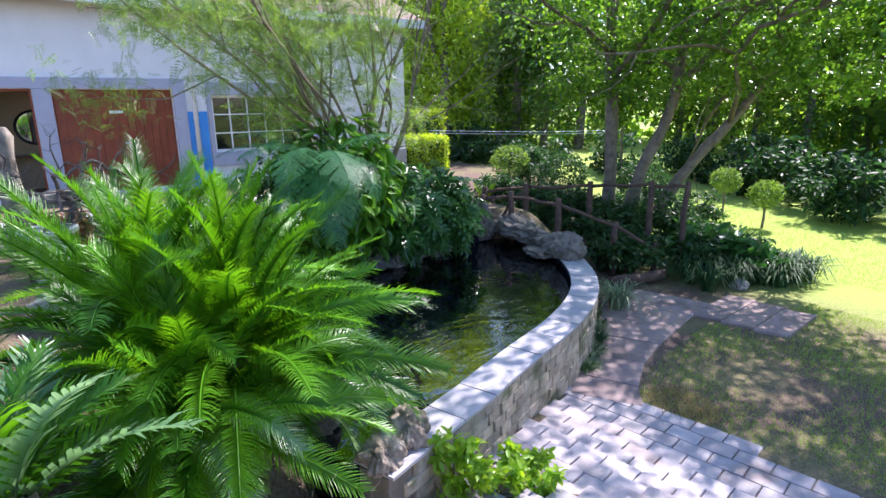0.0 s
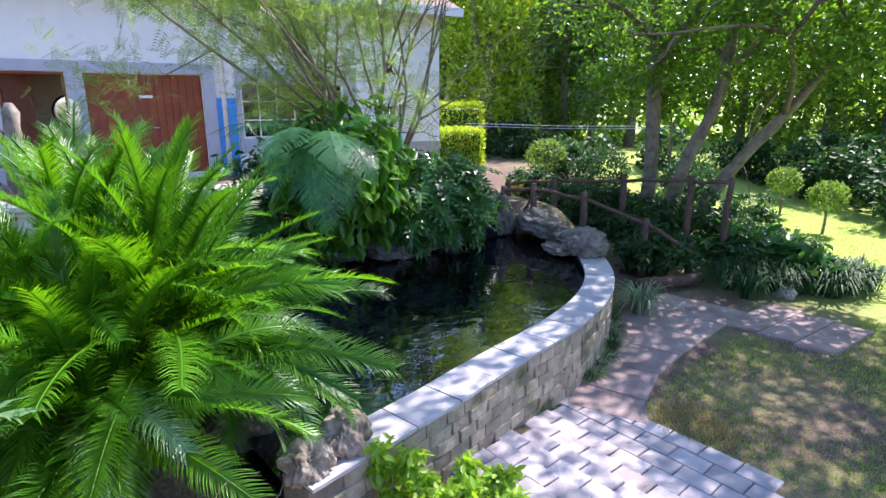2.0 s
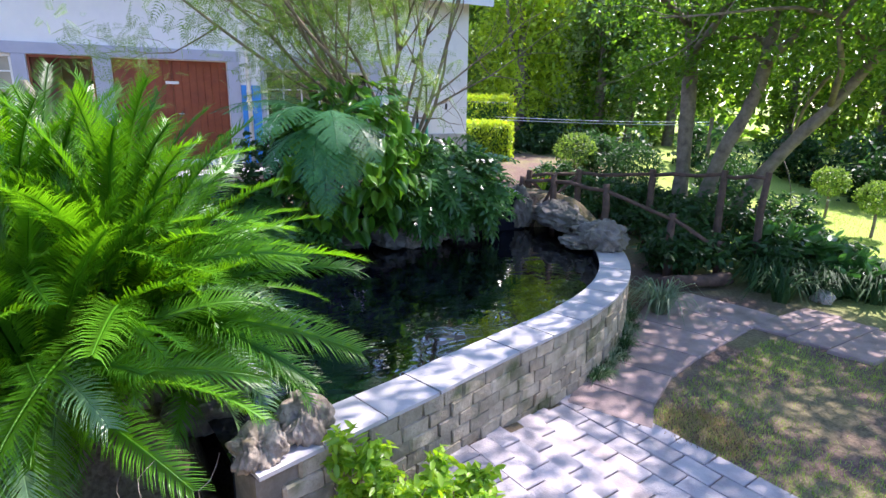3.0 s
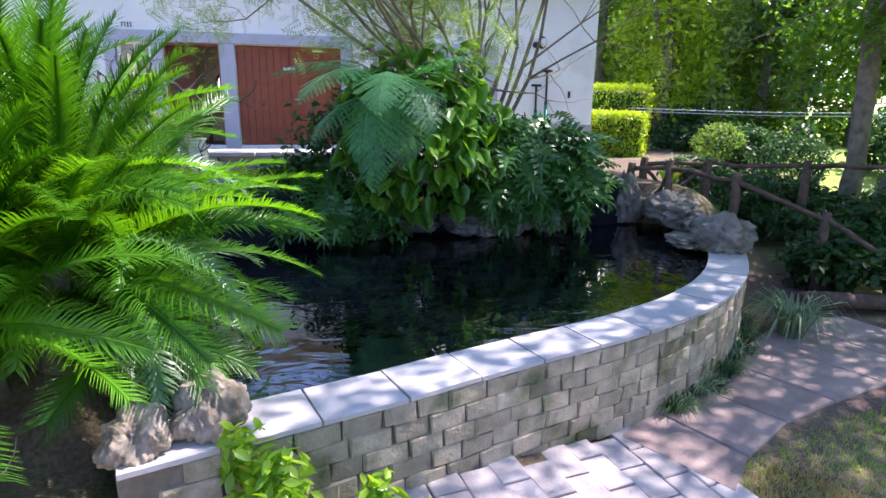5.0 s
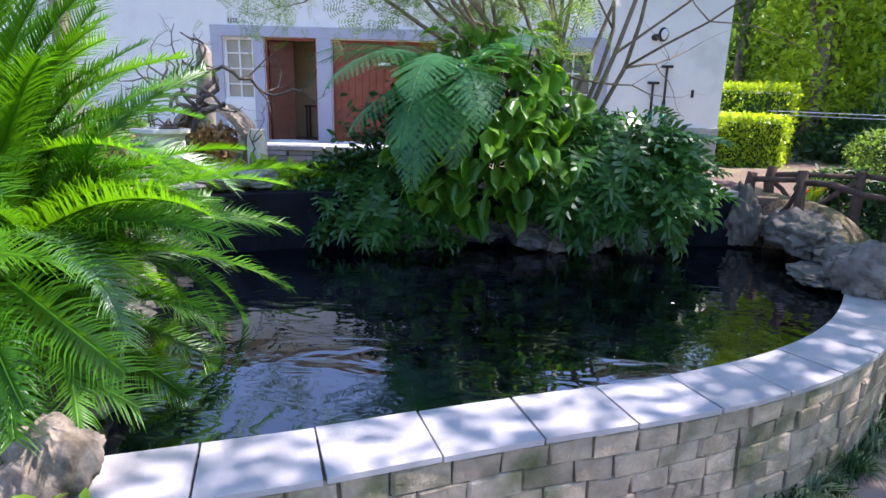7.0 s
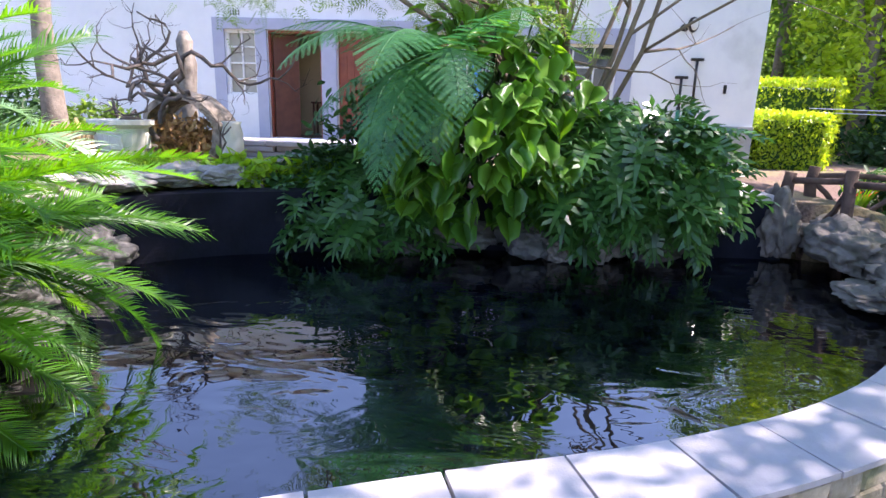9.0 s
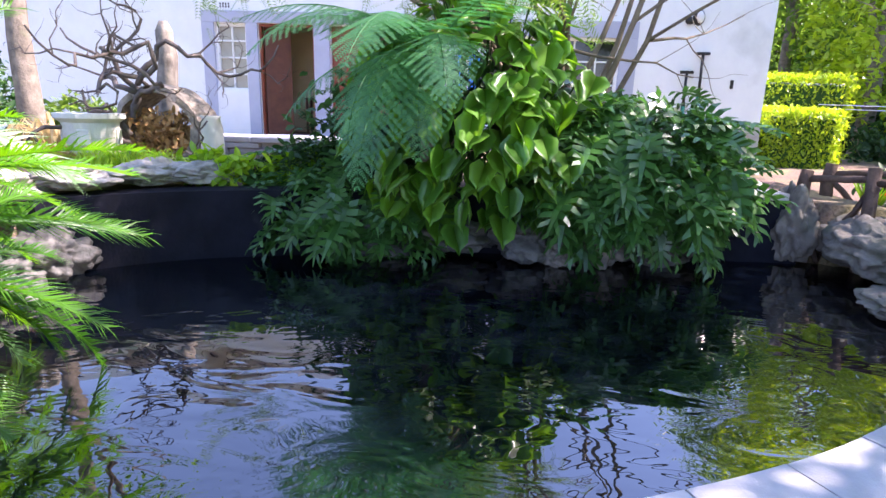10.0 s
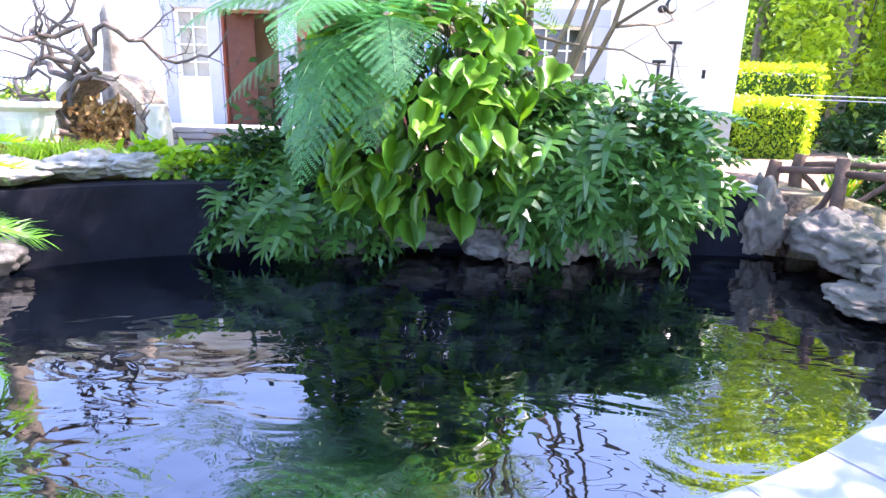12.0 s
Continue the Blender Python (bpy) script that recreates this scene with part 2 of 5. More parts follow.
def ground_material():
    m, n, l, p = nodes_of("lawn_and_soil")
    geo = n.new("ShaderNodeNewGeometry")
    sep = n.new("ShaderNodeSeparateXYZ")
    l.new(geo.outputs["Position"], sep.inputs[0])
    big = n.new("ShaderNodeTexNoise")
    big.inputs["Scale"].default_value = 0.9
    big.inputs["Detail"].default_value = 8
    l.new(geo.outputs["Position"], big.inputs["Vector"])
    fine = n.new("ShaderNodeTexNoise")
    fine.inputs["Scale"].default_value = 35
    fine.inputs["Detail"].default_value = 8
    l.new(geo.outputs["Position"], fine.inputs["Vector"])
    grass = n.new("ShaderNodeValToRGB")
    grass.color_ramp.elements[0].color = (0.20, 0.29, 0.045, 1)
    grass.color_ramp.elements[1].color = (0.36, 0.46, 0.08, 1)
    grass.color_ramp.elements[0].position = 0.3
    grass.color_ramp.elements[1].position = 0.7
    l.new(fine.outputs["Fac"], grass.inputs["Fac"])
    soil = n.new("ShaderNodeValToRGB")
    soil.color_ramp.elements[0].color = (0.085, 0.05, 0.04, 1)
    soil.color_ramp.elements[1].color = (0.20, 0.135, 0.10, 1)
    soil.color_ramp.elements[0].position = 0.3
    soil.color_ramp.elements[1].position = 0.7
    l.new(fine.outputs["Fac"], soil.inputs["Fac"])
    # bare, trodden soil under the trees near the pond; lawn from y = 12 on
    mr = n.new("ShaderNodeMapRange")
    mr.inputs["From Min"].default_value = 11.0
    mr.inputs["From Max"].default_value = 13.0
    l.new(sep.outputs["Y"], mr.inputs["Value"])
    side = n.new("ShaderNodeMapRange")
    side.inputs["From Min"].default_value = -7.6
    side.inputs["From Max"].default_value = -6.0
    l.new(sep.outputs["X"], side.inputs["Value"])
    back = n.new("ShaderNodeMapRange")
    back.inputs["From Min"].default_value = 15.0
    back.inputs["From Max"].default_value = 16.5
    l.new(sep.outputs["Y"], back.inputs["Value"])
    either = n.new("ShaderNodeMath")
    either.operation = "MAXIMUM"
    l.new(side.outputs[0], either.inputs[0])
    l.new(back.outputs[0], either.inputs[1])
    open_lawn = n.new("ShaderNodeMath")
    open_lawn.operation = "MULTIPLY"
    l.new(mr.outputs[0], open_lawn.inputs[0])
    l.new(either.outputs[0], open_lawn.inputs[1])
    patch = n.new("ShaderNodeMapRange")
    patch.inputs["From Min"].default_value = 0.44
    patch.inputs["From Max"].default_value = 0.56
    l.new(big.outputs["Fac"], patch.inputs["Value"])
    half = n.new("ShaderNodeMath")
    half.operation = "MULTIPLY"
    half.inputs[1].default_value = 0.16
    l.new(patch.outputs[0], half.inputs[0])
    mxm = n.new("ShaderNodeMath")
    mxm.operation = "MAXIMUM"
    l.new(half.outputs[0], mxm.inputs[0])
    l.new(open_lawn.outputs[0], mxm.inputs[1])
    mx = n.new("ShaderNodeMix")
    mx.data_type = "RGBA"
    l.new(mxm.outputs[0], mx.inputs["Factor"])
    l.new(soil.outputs["Color"], mx.inputs["A"])
    l.new(grass.outputs["Color"], mx.inputs["B"])
    l.new(mx.outputs["Result"], p.inputs["Base Color"])
    bp = n.new("ShaderNodeBump")
    bp.inputs["Strength"].default_value = 0.8
    bp.inputs["Distance"].default_value = 0.02
    l.new(fine.outputs["Fac"], bp.inputs["Height"])
    l.new(bp.outputs["Normal"], p.inputs["Normal"])
    p.inputs["Roughness"].default_value = 0.95
    return m


M["lawn_soil"] = ground_material()


# ---- helpers for building ----
def mesh_from(name, verts, faces, material, smooth=False):
    """verts: n x 3; faces: m x k, one count of corners for all."""
    verts = np.asarray(verts, np.float32)
    faces = np.asarray(faces, np.int32)
    me = bpy.data.meshes.new(name)
    me.vertices.add(len(verts))
    me.vertices.foreach_set("co", verts.ravel())
    k = faces.shape[1]
    me.loops.add(faces.size)
    me.loops.foreach_set("vertex_index", faces.ravel())
    me.polygons.add(len(faces))
    me.polygons.foreach_set("loop_start", np.arange(0, faces.size, k, dtype=np.int32))
    me.polygons.foreach_set("loop_total", np.full(len(faces), k, np.int32))
    if smooth:
        me.polygons.foreach_set("use_smooth", np.ones(len(faces), bool))
    me.update(calc_edges=True)
    me.validate()
    me.materials.append(material)
    return me


def bm_mesh(name, bm, material, smooth=False):
    me = bpy.data.meshes.new(name)
    bmesh.ops.recalc_face_normals(bm, faces=bm.faces)
    if smooth:
        for f in bm.faces:
            f.smooth = True
    bm.to_mesh(me)
    bm.free()
    me.materials.append(material)
    return me


def part(name, bm, material, parent=None, label="", smooth=False, place=None):
    """Links a bmesh or a mesh as one object under a thing or a part."""
    me = bm if isinstance(bm, bpy.types.Mesh) else bm_mesh(name, bm, material, smooth)
    ob = new(name, me)
    ob.parent = parent
    if place is not None:
        ob.matrix_basis = place
    if label:
        ob["label"] = label
    return ob


def thing(name, label, category, place=None, group="", kind=""):
    ob = new(name)
    ob.empty_display_size = 0.1
    if place is not None:
        ob.matrix_basis = place
    return tagged(ob, label, category, group, kind)


def box(x0, y0, z0, x1, y1, z1, bevel=0.0, bm=None):
    bm = bm or bmesh.new()
    m = Matrix.LocRotScale(((x0 + x1) / 2, (y0 + y1) / 2, (z0 + z1) / 2), None, (abs(x1 - x0), abs(y1 - y0), abs(z1 - z0)))
    made = bmesh.ops.create_cube(bm, size=1, matrix=m)
    if bevel:
        edges = {e for v in made["verts"] for e in v.link_edges}
        bmesh.ops.bevel(bm, geom=list(edges), offset=bevel, segments=1, affect="EDGES", profile=0.5)
    return bm


def tube(points, radii, sides=8, bm=None, rough=0.0, seed=0):
    """A round limb along points with a radius at each, capped at both ends."""
    bm = bm or bmesh.new()
    pts = [Vector(p) for p in points]
    rings = []
    ref = Vector((0.31, 0.17, 0.93))
    for i, p in enumerate(pts):
        way = (pts[min(i + 1, len(pts) - 1)] - pts[max(i - 1, 0)]).normalized()
        side = way.cross(ref)
        if side.length < 0.05:
            side = way.cross(Vector((1, 0, 0)))
        side.normalize()
        up = side.cross(way)
        ring = []
        for k in range(sides):
            a = 2 * math.pi * k / sides
            d = side * math.cos(a) + up * math.sin(a)
            r = radii[i]
            if rough:
                r *= 1 + rough * noise.noise((p + d * 3.1) * 4.0 + Vector((seed, 0, 0)))
            ring.append(bm.verts.new(p + d * r))
        rings.append(ring)
    for a, b in zip(rings, rings[1:]):
        for k in range(sides):
            bm.faces.new((a[k], a[(k + 1) % sides], b[(k + 1) % sides], b[k]))
    bm.faces.new(rings[0][::-1])
    bm.faces.new(rings[-1])
    return bm


def spline(points, steps=8):
    """A smooth line through points (Catmull-Rom)."""
    p = [Vector(q) for q in points]
    p = [2 * p[0] - p[1]] + p + [2 * p[-1] - p[-2]]
    out = []
    for i in range(1, len(p) - 2):
        for s in range(steps):
            t = s / steps
            a, b, c, d = p[i - 1:i + 3]
            out.append(0.5 * (2 * b + (c - a) * t + (2 * a - 5 * b + 4 * c - d) * t * t + (3 * b - a - 3 * c + d) * t ** 3))
    out.append(p[-2])
    return out


def spread(template, faces, turns, places):
    """Copies of a small template, turned and placed, as one set of vertices and faces."""
    template = np.asarray(template, float)
    faces = np.asarray(faces)
    v = np.einsum("nij,kj->nki", turns, template) + places[:, None, :]
    f = faces[None] + (np.arange(len(places)) * len(template))[:, None, None]
    return v.reshape(-1, 3), f.reshape(-1, faces.shape[1])


def random_turns(rng, n, flat=0.6, size=(0.8, 1.2)):
    """Random turns of leaves whose blade lies mostly flat, with a random size."""
    yaw = rng.uniform(0, 2 * np.pi, n)
    pitch = rng.normal(-0.25, flat, n)
    roll = rng.normal(0, flat, n)
    s = rng.uniform(*size, n)
    cy, sy, cp, sp, cr, sr = np.cos(yaw), np.sin(yaw), np.cos(pitch), np.sin(pitch), np.cos(roll), np.sin(roll)
    o, i = np.zeros(n), np.ones(n)
    rz = np.stack([np.stack([cy, -sy, o], -1), np.stack([sy, cy, o], -1), np.stack([o, o, i], -1)], 1)
    ry = np.stack([np.stack([cp, o, -sp], -1), np.stack([o, i, o], -1), np.stack([sp, o, cp], -1)], 1)
    rx = np.stack([np.stack([i, o, o], -1), np.stack([o, cr, -sr], -1), np.stack([o, sr, cr], -1)], 1)
    return (rz @ ry @ rx) * s[:, None, None]


# a leaf along +x, folded along its midrib: two quads
LEAF_V = [(0, 0, 0), (0.35, 0.22, 0.05), (0.72, 0.17, 0.03), (1, 0, -0.06), (0.72, -0.17, 0.03), (0.35, -0.22, 0.05)]
LEAF_F = [(0, 1, 2, 3), (0, 3, 4, 5)]
BLADE_F = [(0, 1, 2, 3)]
BLADE_V = [(0, 0, 0), (0.4, 0.09, 0.02), (1, 0, -0.05), (0.4, -0.09, 0.02)]


def blob_points(rng, n, centre, radii, shell=0.55):
    """Points in an ellipsoid, most of them towards its skin, in clumps."""
    clumps = rng.normal(size=(max(8, n // 60), 3))
    clumps /= np.linalg.norm(clumps, axis=1)[:, None]
    clumps *= rng.uniform(shell, 1.0, (len(clumps), 1))
    pick = clumps[rng.integers(0, len(clumps), n)]
    pts = pick + rng.normal(0, 0.14, (n, 3))
    return pts * np.asarray(radii) + np.asarray(centre)


def foliage(name, pts, rng, size, material, template=LEAF_V, faces=LEAF_F, flat=0.6):
    v, f = spread(np.asarray(template) * size, faces, random_turns(rng, len(pts), flat), pts)
    return mesh_from(name, v, f, material)


# ---- the lie of the land ----
COPING, WATER, BANK = 0.70, 0.57, 1.18
FRONT = spline([(-1.92, 4.20, 0), (-2.17, 5.00, 0), (-2.305, 5.44, 0), (-2.46, 5.87, 0), (-2.605, 6.30, 0), (-2.735, 6.73, 0), (-2.87, 7.13, 0), (-3.04, 7.53, 0), (-3.25, 7.93, 0), (-3.53, 8.34, 0), (-3.93, 8.77, 0), (-4.44, 9.18, 0), (-4.80, 9.40, 0)], 6)
BACK = spline([(-4.80, 9.40, 0), (-5.4, 9.75, 0), (-6.3, 9.85, 0), (-6.65, 9.3, 0), (-6.62, 8.0, 0), (-6.58, 6.4, 0), (-6.4, 5.3, 0), (-6.2, 4.7, 0), (-5.95, 4.0, 0), (-5.45, 3.35, 0), (-4.8, 3.15, 0), (-3.9, 3.55, 0), (-3.0, 4.0, 0), (-1.92, 4.20, 0)], 6)
POND = np.array([(p.x, p.y) for p in FRONT + BACK[1:-1]])


def inside(poly, x, y):
    x, y = np.asarray(x, float), np.asarray(y, float)
    hit = np.zeros(x.shape, bool)
    for (ax, ay), (bx, by) in zip(poly, np.roll(poly, -1, 0)):
        cross = ((ay > y) != (by > y)) & (x < (bx - ax) * (y - ay) / (by - ay + 1e-12) + ax)
        hit ^= cross
    return hit


def step(a, b, v):
    t = np.clip((v - a) / (b - a), 0, 1)
    return t * t * (3 - 2 * t)


def height(x, y):
    """Paving at 0, a bank up to the terrace of the house, and a bank up behind the start of the walk."""
    x, y = np.asarray(x, float), np.asarray(y, float)
    d = (x + 1.6) * 0.75 - (y - 5.75) * 0.66
    near = 0.32 * np.clip(d - 0.15, 0, 4.0)
    near = near * step(12, 6, y) + 0.14 * step(7.0, 5.7, y) * step(-4.0, -2.6, x)
    house = 1.12 * step(-5.0, -6.35, x + 0.25 * np.clip(y - 9.8, 0, 6)) * step(11.7, 9.9, y)
    left = 0.75 * step(4.6, 3.6, y) * step(-1.7, -3.0, x) + 0.38 * step(4.4, 3.2, y) * step(-4.0, -5.6, x)
    far = 0.9 * step(-8, -12, x)
    h = np.maximum.reduce([near, house, left, far])
    h = np.where(inside(POND, x, y), -0.25, h)
    return h


def h_at(x, y):
    return float(height(np.array([x]), np.array([y]))[0])


def axis(lo, hi, fine_lo, fine_hi, fine):
    mid = np.arange(fine_lo, fine_hi, fine)
    a = fine_lo - np.geomspace(0.4, fine_lo - lo, 26)[::-1]
    b = fine_hi + np.geomspace(0.01, hi - fine_hi, 26)
    return np.concatenate([a, mid, b])


gx, gy = axis(-400, 400, -14, 5, 0.14), axis(-400, 400, -3, 20, 0.14)
XX, YY = np.meshgrid(gx, gy, indexing="ij")
ZZ = height(XX, YY)
near_mask = (np.abs(XX + 4) < 10) & (np.abs(YY - 8) < 12)
rngg = np.random.default_rng(3)
ZZ = ZZ - 0.012 + np.where(near_mask, rngg.normal(0, 0.006, ZZ.shape), 0)
idx = np.arange(XX.size).reshape(XX.shape)
gf = np.stack([idx[:-1, :-1], idx[1:, :-1], idx[1:, 1:], idx[:-1, 1:]], -1).reshape(-1, 4)
ground = new("ground", mesh_from("ground", np.stack([XX, YY, ZZ], -1).reshape(-1, 3), gf, M["lawn_soil"], True))
tagged(ground, "trodden brown soil and green lawn under trees", "ground", kind="structure")


# ---- the pond ----
def ring_strip(line, off_a, off_b, z0, z1):
    """A solid strip along a line, from one side offset to the other, between two heights."""
    bm = bmesh.new()
    rows = []
    for i, p in enumerate(line):
        way = (line[min(i + 1, len(line) - 1)] - line[max(i - 1, 0)]).normalized()
        out = Vector((way.y, -way.x, 0))
        rows.append([bm.verts.new((*(p + out * o).xy, z)) for o, z in ((off_a, z0), (off_b, z0), (off_b, z1), (off_a, z1))])
    for a, b in zip(rows, rows[1:]):
        for k in range(4):
            bm.faces.new((a[k], a[(k + 1) % 4], b[(k + 1) % 4], b[k]))
    bm.faces.new(rows[0][::-1])
    bm.faces.new(rows[-1])
    return bm


def along(line):
    """Lengths along a line, and a function that gives place and outward side at a length."""
    cum = [0.0]
    for a, b in zip(line, line[1:]):
        cum.append(cum[-1] + (b - a).length)

    def at(s):
        i = max(0, min(len(line) - 2, int(np.searchsorted(cum, s)) - 1))
        t = (s - cum[i]) / max(1e-6, cum[i + 1] - cum[i])
        way = (line[min(i + 2, len(line) - 1)] - line[max(i - 1, 0)]).normalized()
        return line[i].lerp(line[i + 1], t), way
    return cum[-1], at


pond_wall = thing("pond_wall", "curved grey stone block pond wall with pale slab coping", "garden wall", kind="structure")
part("wall_core", ring_strip(FRONT, -0.13, 0.128, -0.2, COPING - 0.03), M["mortar"], pond_wall, "dark recessed mortar")
part("inner_lining", ring_strip(FRONT, -0.155, -0.132, -0.2, COPING - 0.032), M["pond_black"], pond_wall, "black painted pond lining")
WALL_LEN, wall_at = along(FRONT)

back_wall = thing("back_wall", "black painted pond back wall with pale capping", "garden wall", kind="structure")
WALL_LINE = [p for p in BACK[8:] if p.x < -5.2 and p.y < 9.4]
part("wall_core", ring_strip(WALL_LINE, -0.10, 0.16, -0.2, BANK - 0.04), M["pond_black"], back_wall, "black painted render")
CAP = [p for p in BACK if 7.6 < p.y < 9.2 and p.x < -6.4]
part("capping", ring_strip(CAP, -0.13, 0.2, BANK - 0.04, BANK + 0.02), M["coping"], back_wall, "pale cement capping")

wv = [(x, y, WATER) for x, y in POND]
wbm = bmesh.new()
wbm.faces.new([wbm.verts.new(v) for v in wv])
bmesh.ops.triangulate(wbm, faces=wbm.faces)
water = new("water", bm_mesh("water", wbm, M["water"]))
tagged(water, "dark still pond water with fine ripples", "water", kind="structure")

# ---- the house ----
HX = -13.0


def wall_with_holes(y0, y1, z0, z1, holes, x0, x1):
    """A wall along y with rectangular holes (y0, y1, z0, z1), as butted panels."""
    bm = bmesh.new()
    ys = sorted({y0, y1, *[h[0] for h in holes], *[h[1] for h in holes]})
    for a, b in zip(ys, ys[1:]):
        mid = (a + b) / 2
        zs = z0
        for h in sorted([h for h in holes if h[0] < mid < h[1]], key=lambda q: q[2]):
            if h[2] > zs:
                box(x0, a, zs, x1, b, h[2], bm=bm)
            zs = h[3]
        box(x0, a, zs, x1, b, z1, bm=bm)
    bmesh.ops.remove_doubles(bm, verts=bm.verts, dist=0.0005)
    return bm


DOOR_A, DOOR_B = (2.04, 3.14, 1.22, 3.34), (3.46, 5.69, 1.22, 3.33)
WIN_A, WIN_B = (1.17, 1.80, 2.07, 3.33), (6.50, 9.02, 1.92, 3.20)
wall_east = new("wall_east", bm_mesh("wall_east", wall_with_holes(-9, 11.82, 0.5, 5.15, [DOOR_A, DOOR_B, WIN_A, WIN_B], HX - 0.26, HX), M["white_wall"]))
tagged(wall_east, "white plastered house wall with door and window openings", "wall", kind="structure")
wall_north = new("wall_north", bm_mesh("wall_north", box(HX - 9, 11.56, 0.5, HX - 0.262, 11.82, 5.15), M["white_wall"]))
tagged(wall_north, "white plastered gable wall of the house", "wall", kind="structure")
wall_back = new("wall_back", bm_mesh("wall_back", box(HX - 9.3, -9, 0.5, HX - 9.002, 11.82, 5.15), M["white_wall"]))
tagged(wall_back, "white plastered rear wall of the house", "wall", kind="structure")
wall_south = new("wall_south", bm_mesh("wall_south", box(HX - 9, -9, 0.5, HX - 0.262, -8.74, 5.15), M["white_wall"]))
tagged(wall_south, "white plastered end wall of the house", "wall", kind="structure")

hall_wall = new("hall_wall", bm_mesh("hall_wall", box(HX - 1.75, 0.2, 1.2, HX - 1.6, 6.4, 4.2), M["tan"]))
tagged(hall_wall, "tan plastered wall inside the hall", "wall", kind="structure")
hall_floor = new("hall_floor", bm_mesh("hall_floor", box(HX - 1.6, 0.2, 1.1, HX - 0.02, 6.4, 1.215), M["dark_wood"]))
tagged(hall_floor, "dark floor of the entrance hall", "floor", kind="structure")
for nm, (ya, yb) in {"hall_side_a": (0.1, 0.198), "hall_side_b": (6.402, 6.5)}.items():
    ob = new(nm, bm_mesh(nm, box(HX - 1.75, ya, 1.2, HX - 0.262, yb, 4.2), M["tan"]))
    tagged(ob, "tan plastered side wall of the hall", "wall", kind="structure")
ceiling = new("ceiling", bm_mesh("ceiling", box(HX - 1.75, 0.2, 4.05, HX - 0.262, 6.4, 4.15), M["white_wall"]))
tagged(ceiling, "white ceiling of the entrance hall", "ceiling", kind="structure")

roof = thing("roof", "weathered brown roof over the white house", "roof", kind="structure")
rb = bmesh.new()
prof = [(HX + 0.5, 4.98), (HX - 4.6, 7.2), (HX - 9.9, 4.9), (HX - 9.9, 5.06), (HX - 4.6, 7.36), (HX + 0.5, 5.12)]
ends = [[rb.verts.new((x, y, z)) for x, z in prof] for y in (-9.4, 12.25)]
rb.faces.new(ends[0])
rb.faces.new(ends[1][::-1])
for k in range(6):
    rb.faces.new((ends[0][k], ends[1][k], ends[1][(k + 1) % 6], ends[0][(k + 1) % 6]))
part("roof_slab", rb, M["roof"], roof)
part("fascia", box(HX + 0.502, -9.4, 4.93, HX + 0.53, 12.25, 5.14), M["white_wall"], roof, "white painted fascia board")
gb = bmesh.new()
g = [gb.verts.new((HX - 0.3, 11.7, 5.12)), gb.verts.new((HX - 9, 11.7, 5.12)), gb.verts.new((HX - 4.6, 11.7, 7.1))]
gb.faces.new(g)
ext = bmesh.ops.extrude_face_region(gb, geom=gb.faces[:])
for v in ext["geom"]:
    if isinstance(v, bmesh.types.BMVert):
        v.co.y -= 0.2
part("gable_infill", gb, M["white_wall"], roof, "white plastered gable triangle")

# grey surround round the doors and the small window, proud of the wall
surround = thing("trim", "grey lilac painted surround of doors and window", "trim", kind="structure")
for nm, (ya, yb, za, zb) in {"lintel": (0.93, 5.95, 3.345, 3.56), "pier": (0.93, 1.165, 1.0, 3.343), "pier.001": (1.805, 2.035, 1.0, 3.343), "pier.002": (3.145, 3.455, 1.0, 3.343), "pier.003": (5.695, 5.95, 1.0, 3.343)}.items():
    part(nm.split(".")[0], box(HX, ya, za, HX + 0.06, yb, zb, 0.006), M["grey_band"], surround)
part("apron", box(HX, 1.165, 1.0, HX + 0.05, 1.805, 2.06), M["white_wall"], surround, "white apron below the window")
surround_b = thing("trim", "grey blue painted surround of the wide window", "trim", kind="structure")
for ya, yb, za, zb in ((6.40, 9.34, 3.205, 3.50), (6.40, 6.495, 1.6, 3.203), (9.025, 9.34, 1.6, 3.203), (6.5, 9.02, 1.6, 1.915)):
    part("band", box(HX, ya, za, HX + 0.05, yb, zb, 0.005), M["grey_band"], surround_b)
plinth = new("plinth", bm_mesh("plinth", box(HX, 9.5, 0.5, HX + 0.04, 11.83, 1.71, 0.005), M["plinth"]))
tagged(plinth, "grey stained plinth at the foot of the wall", "trim", kind="structure")


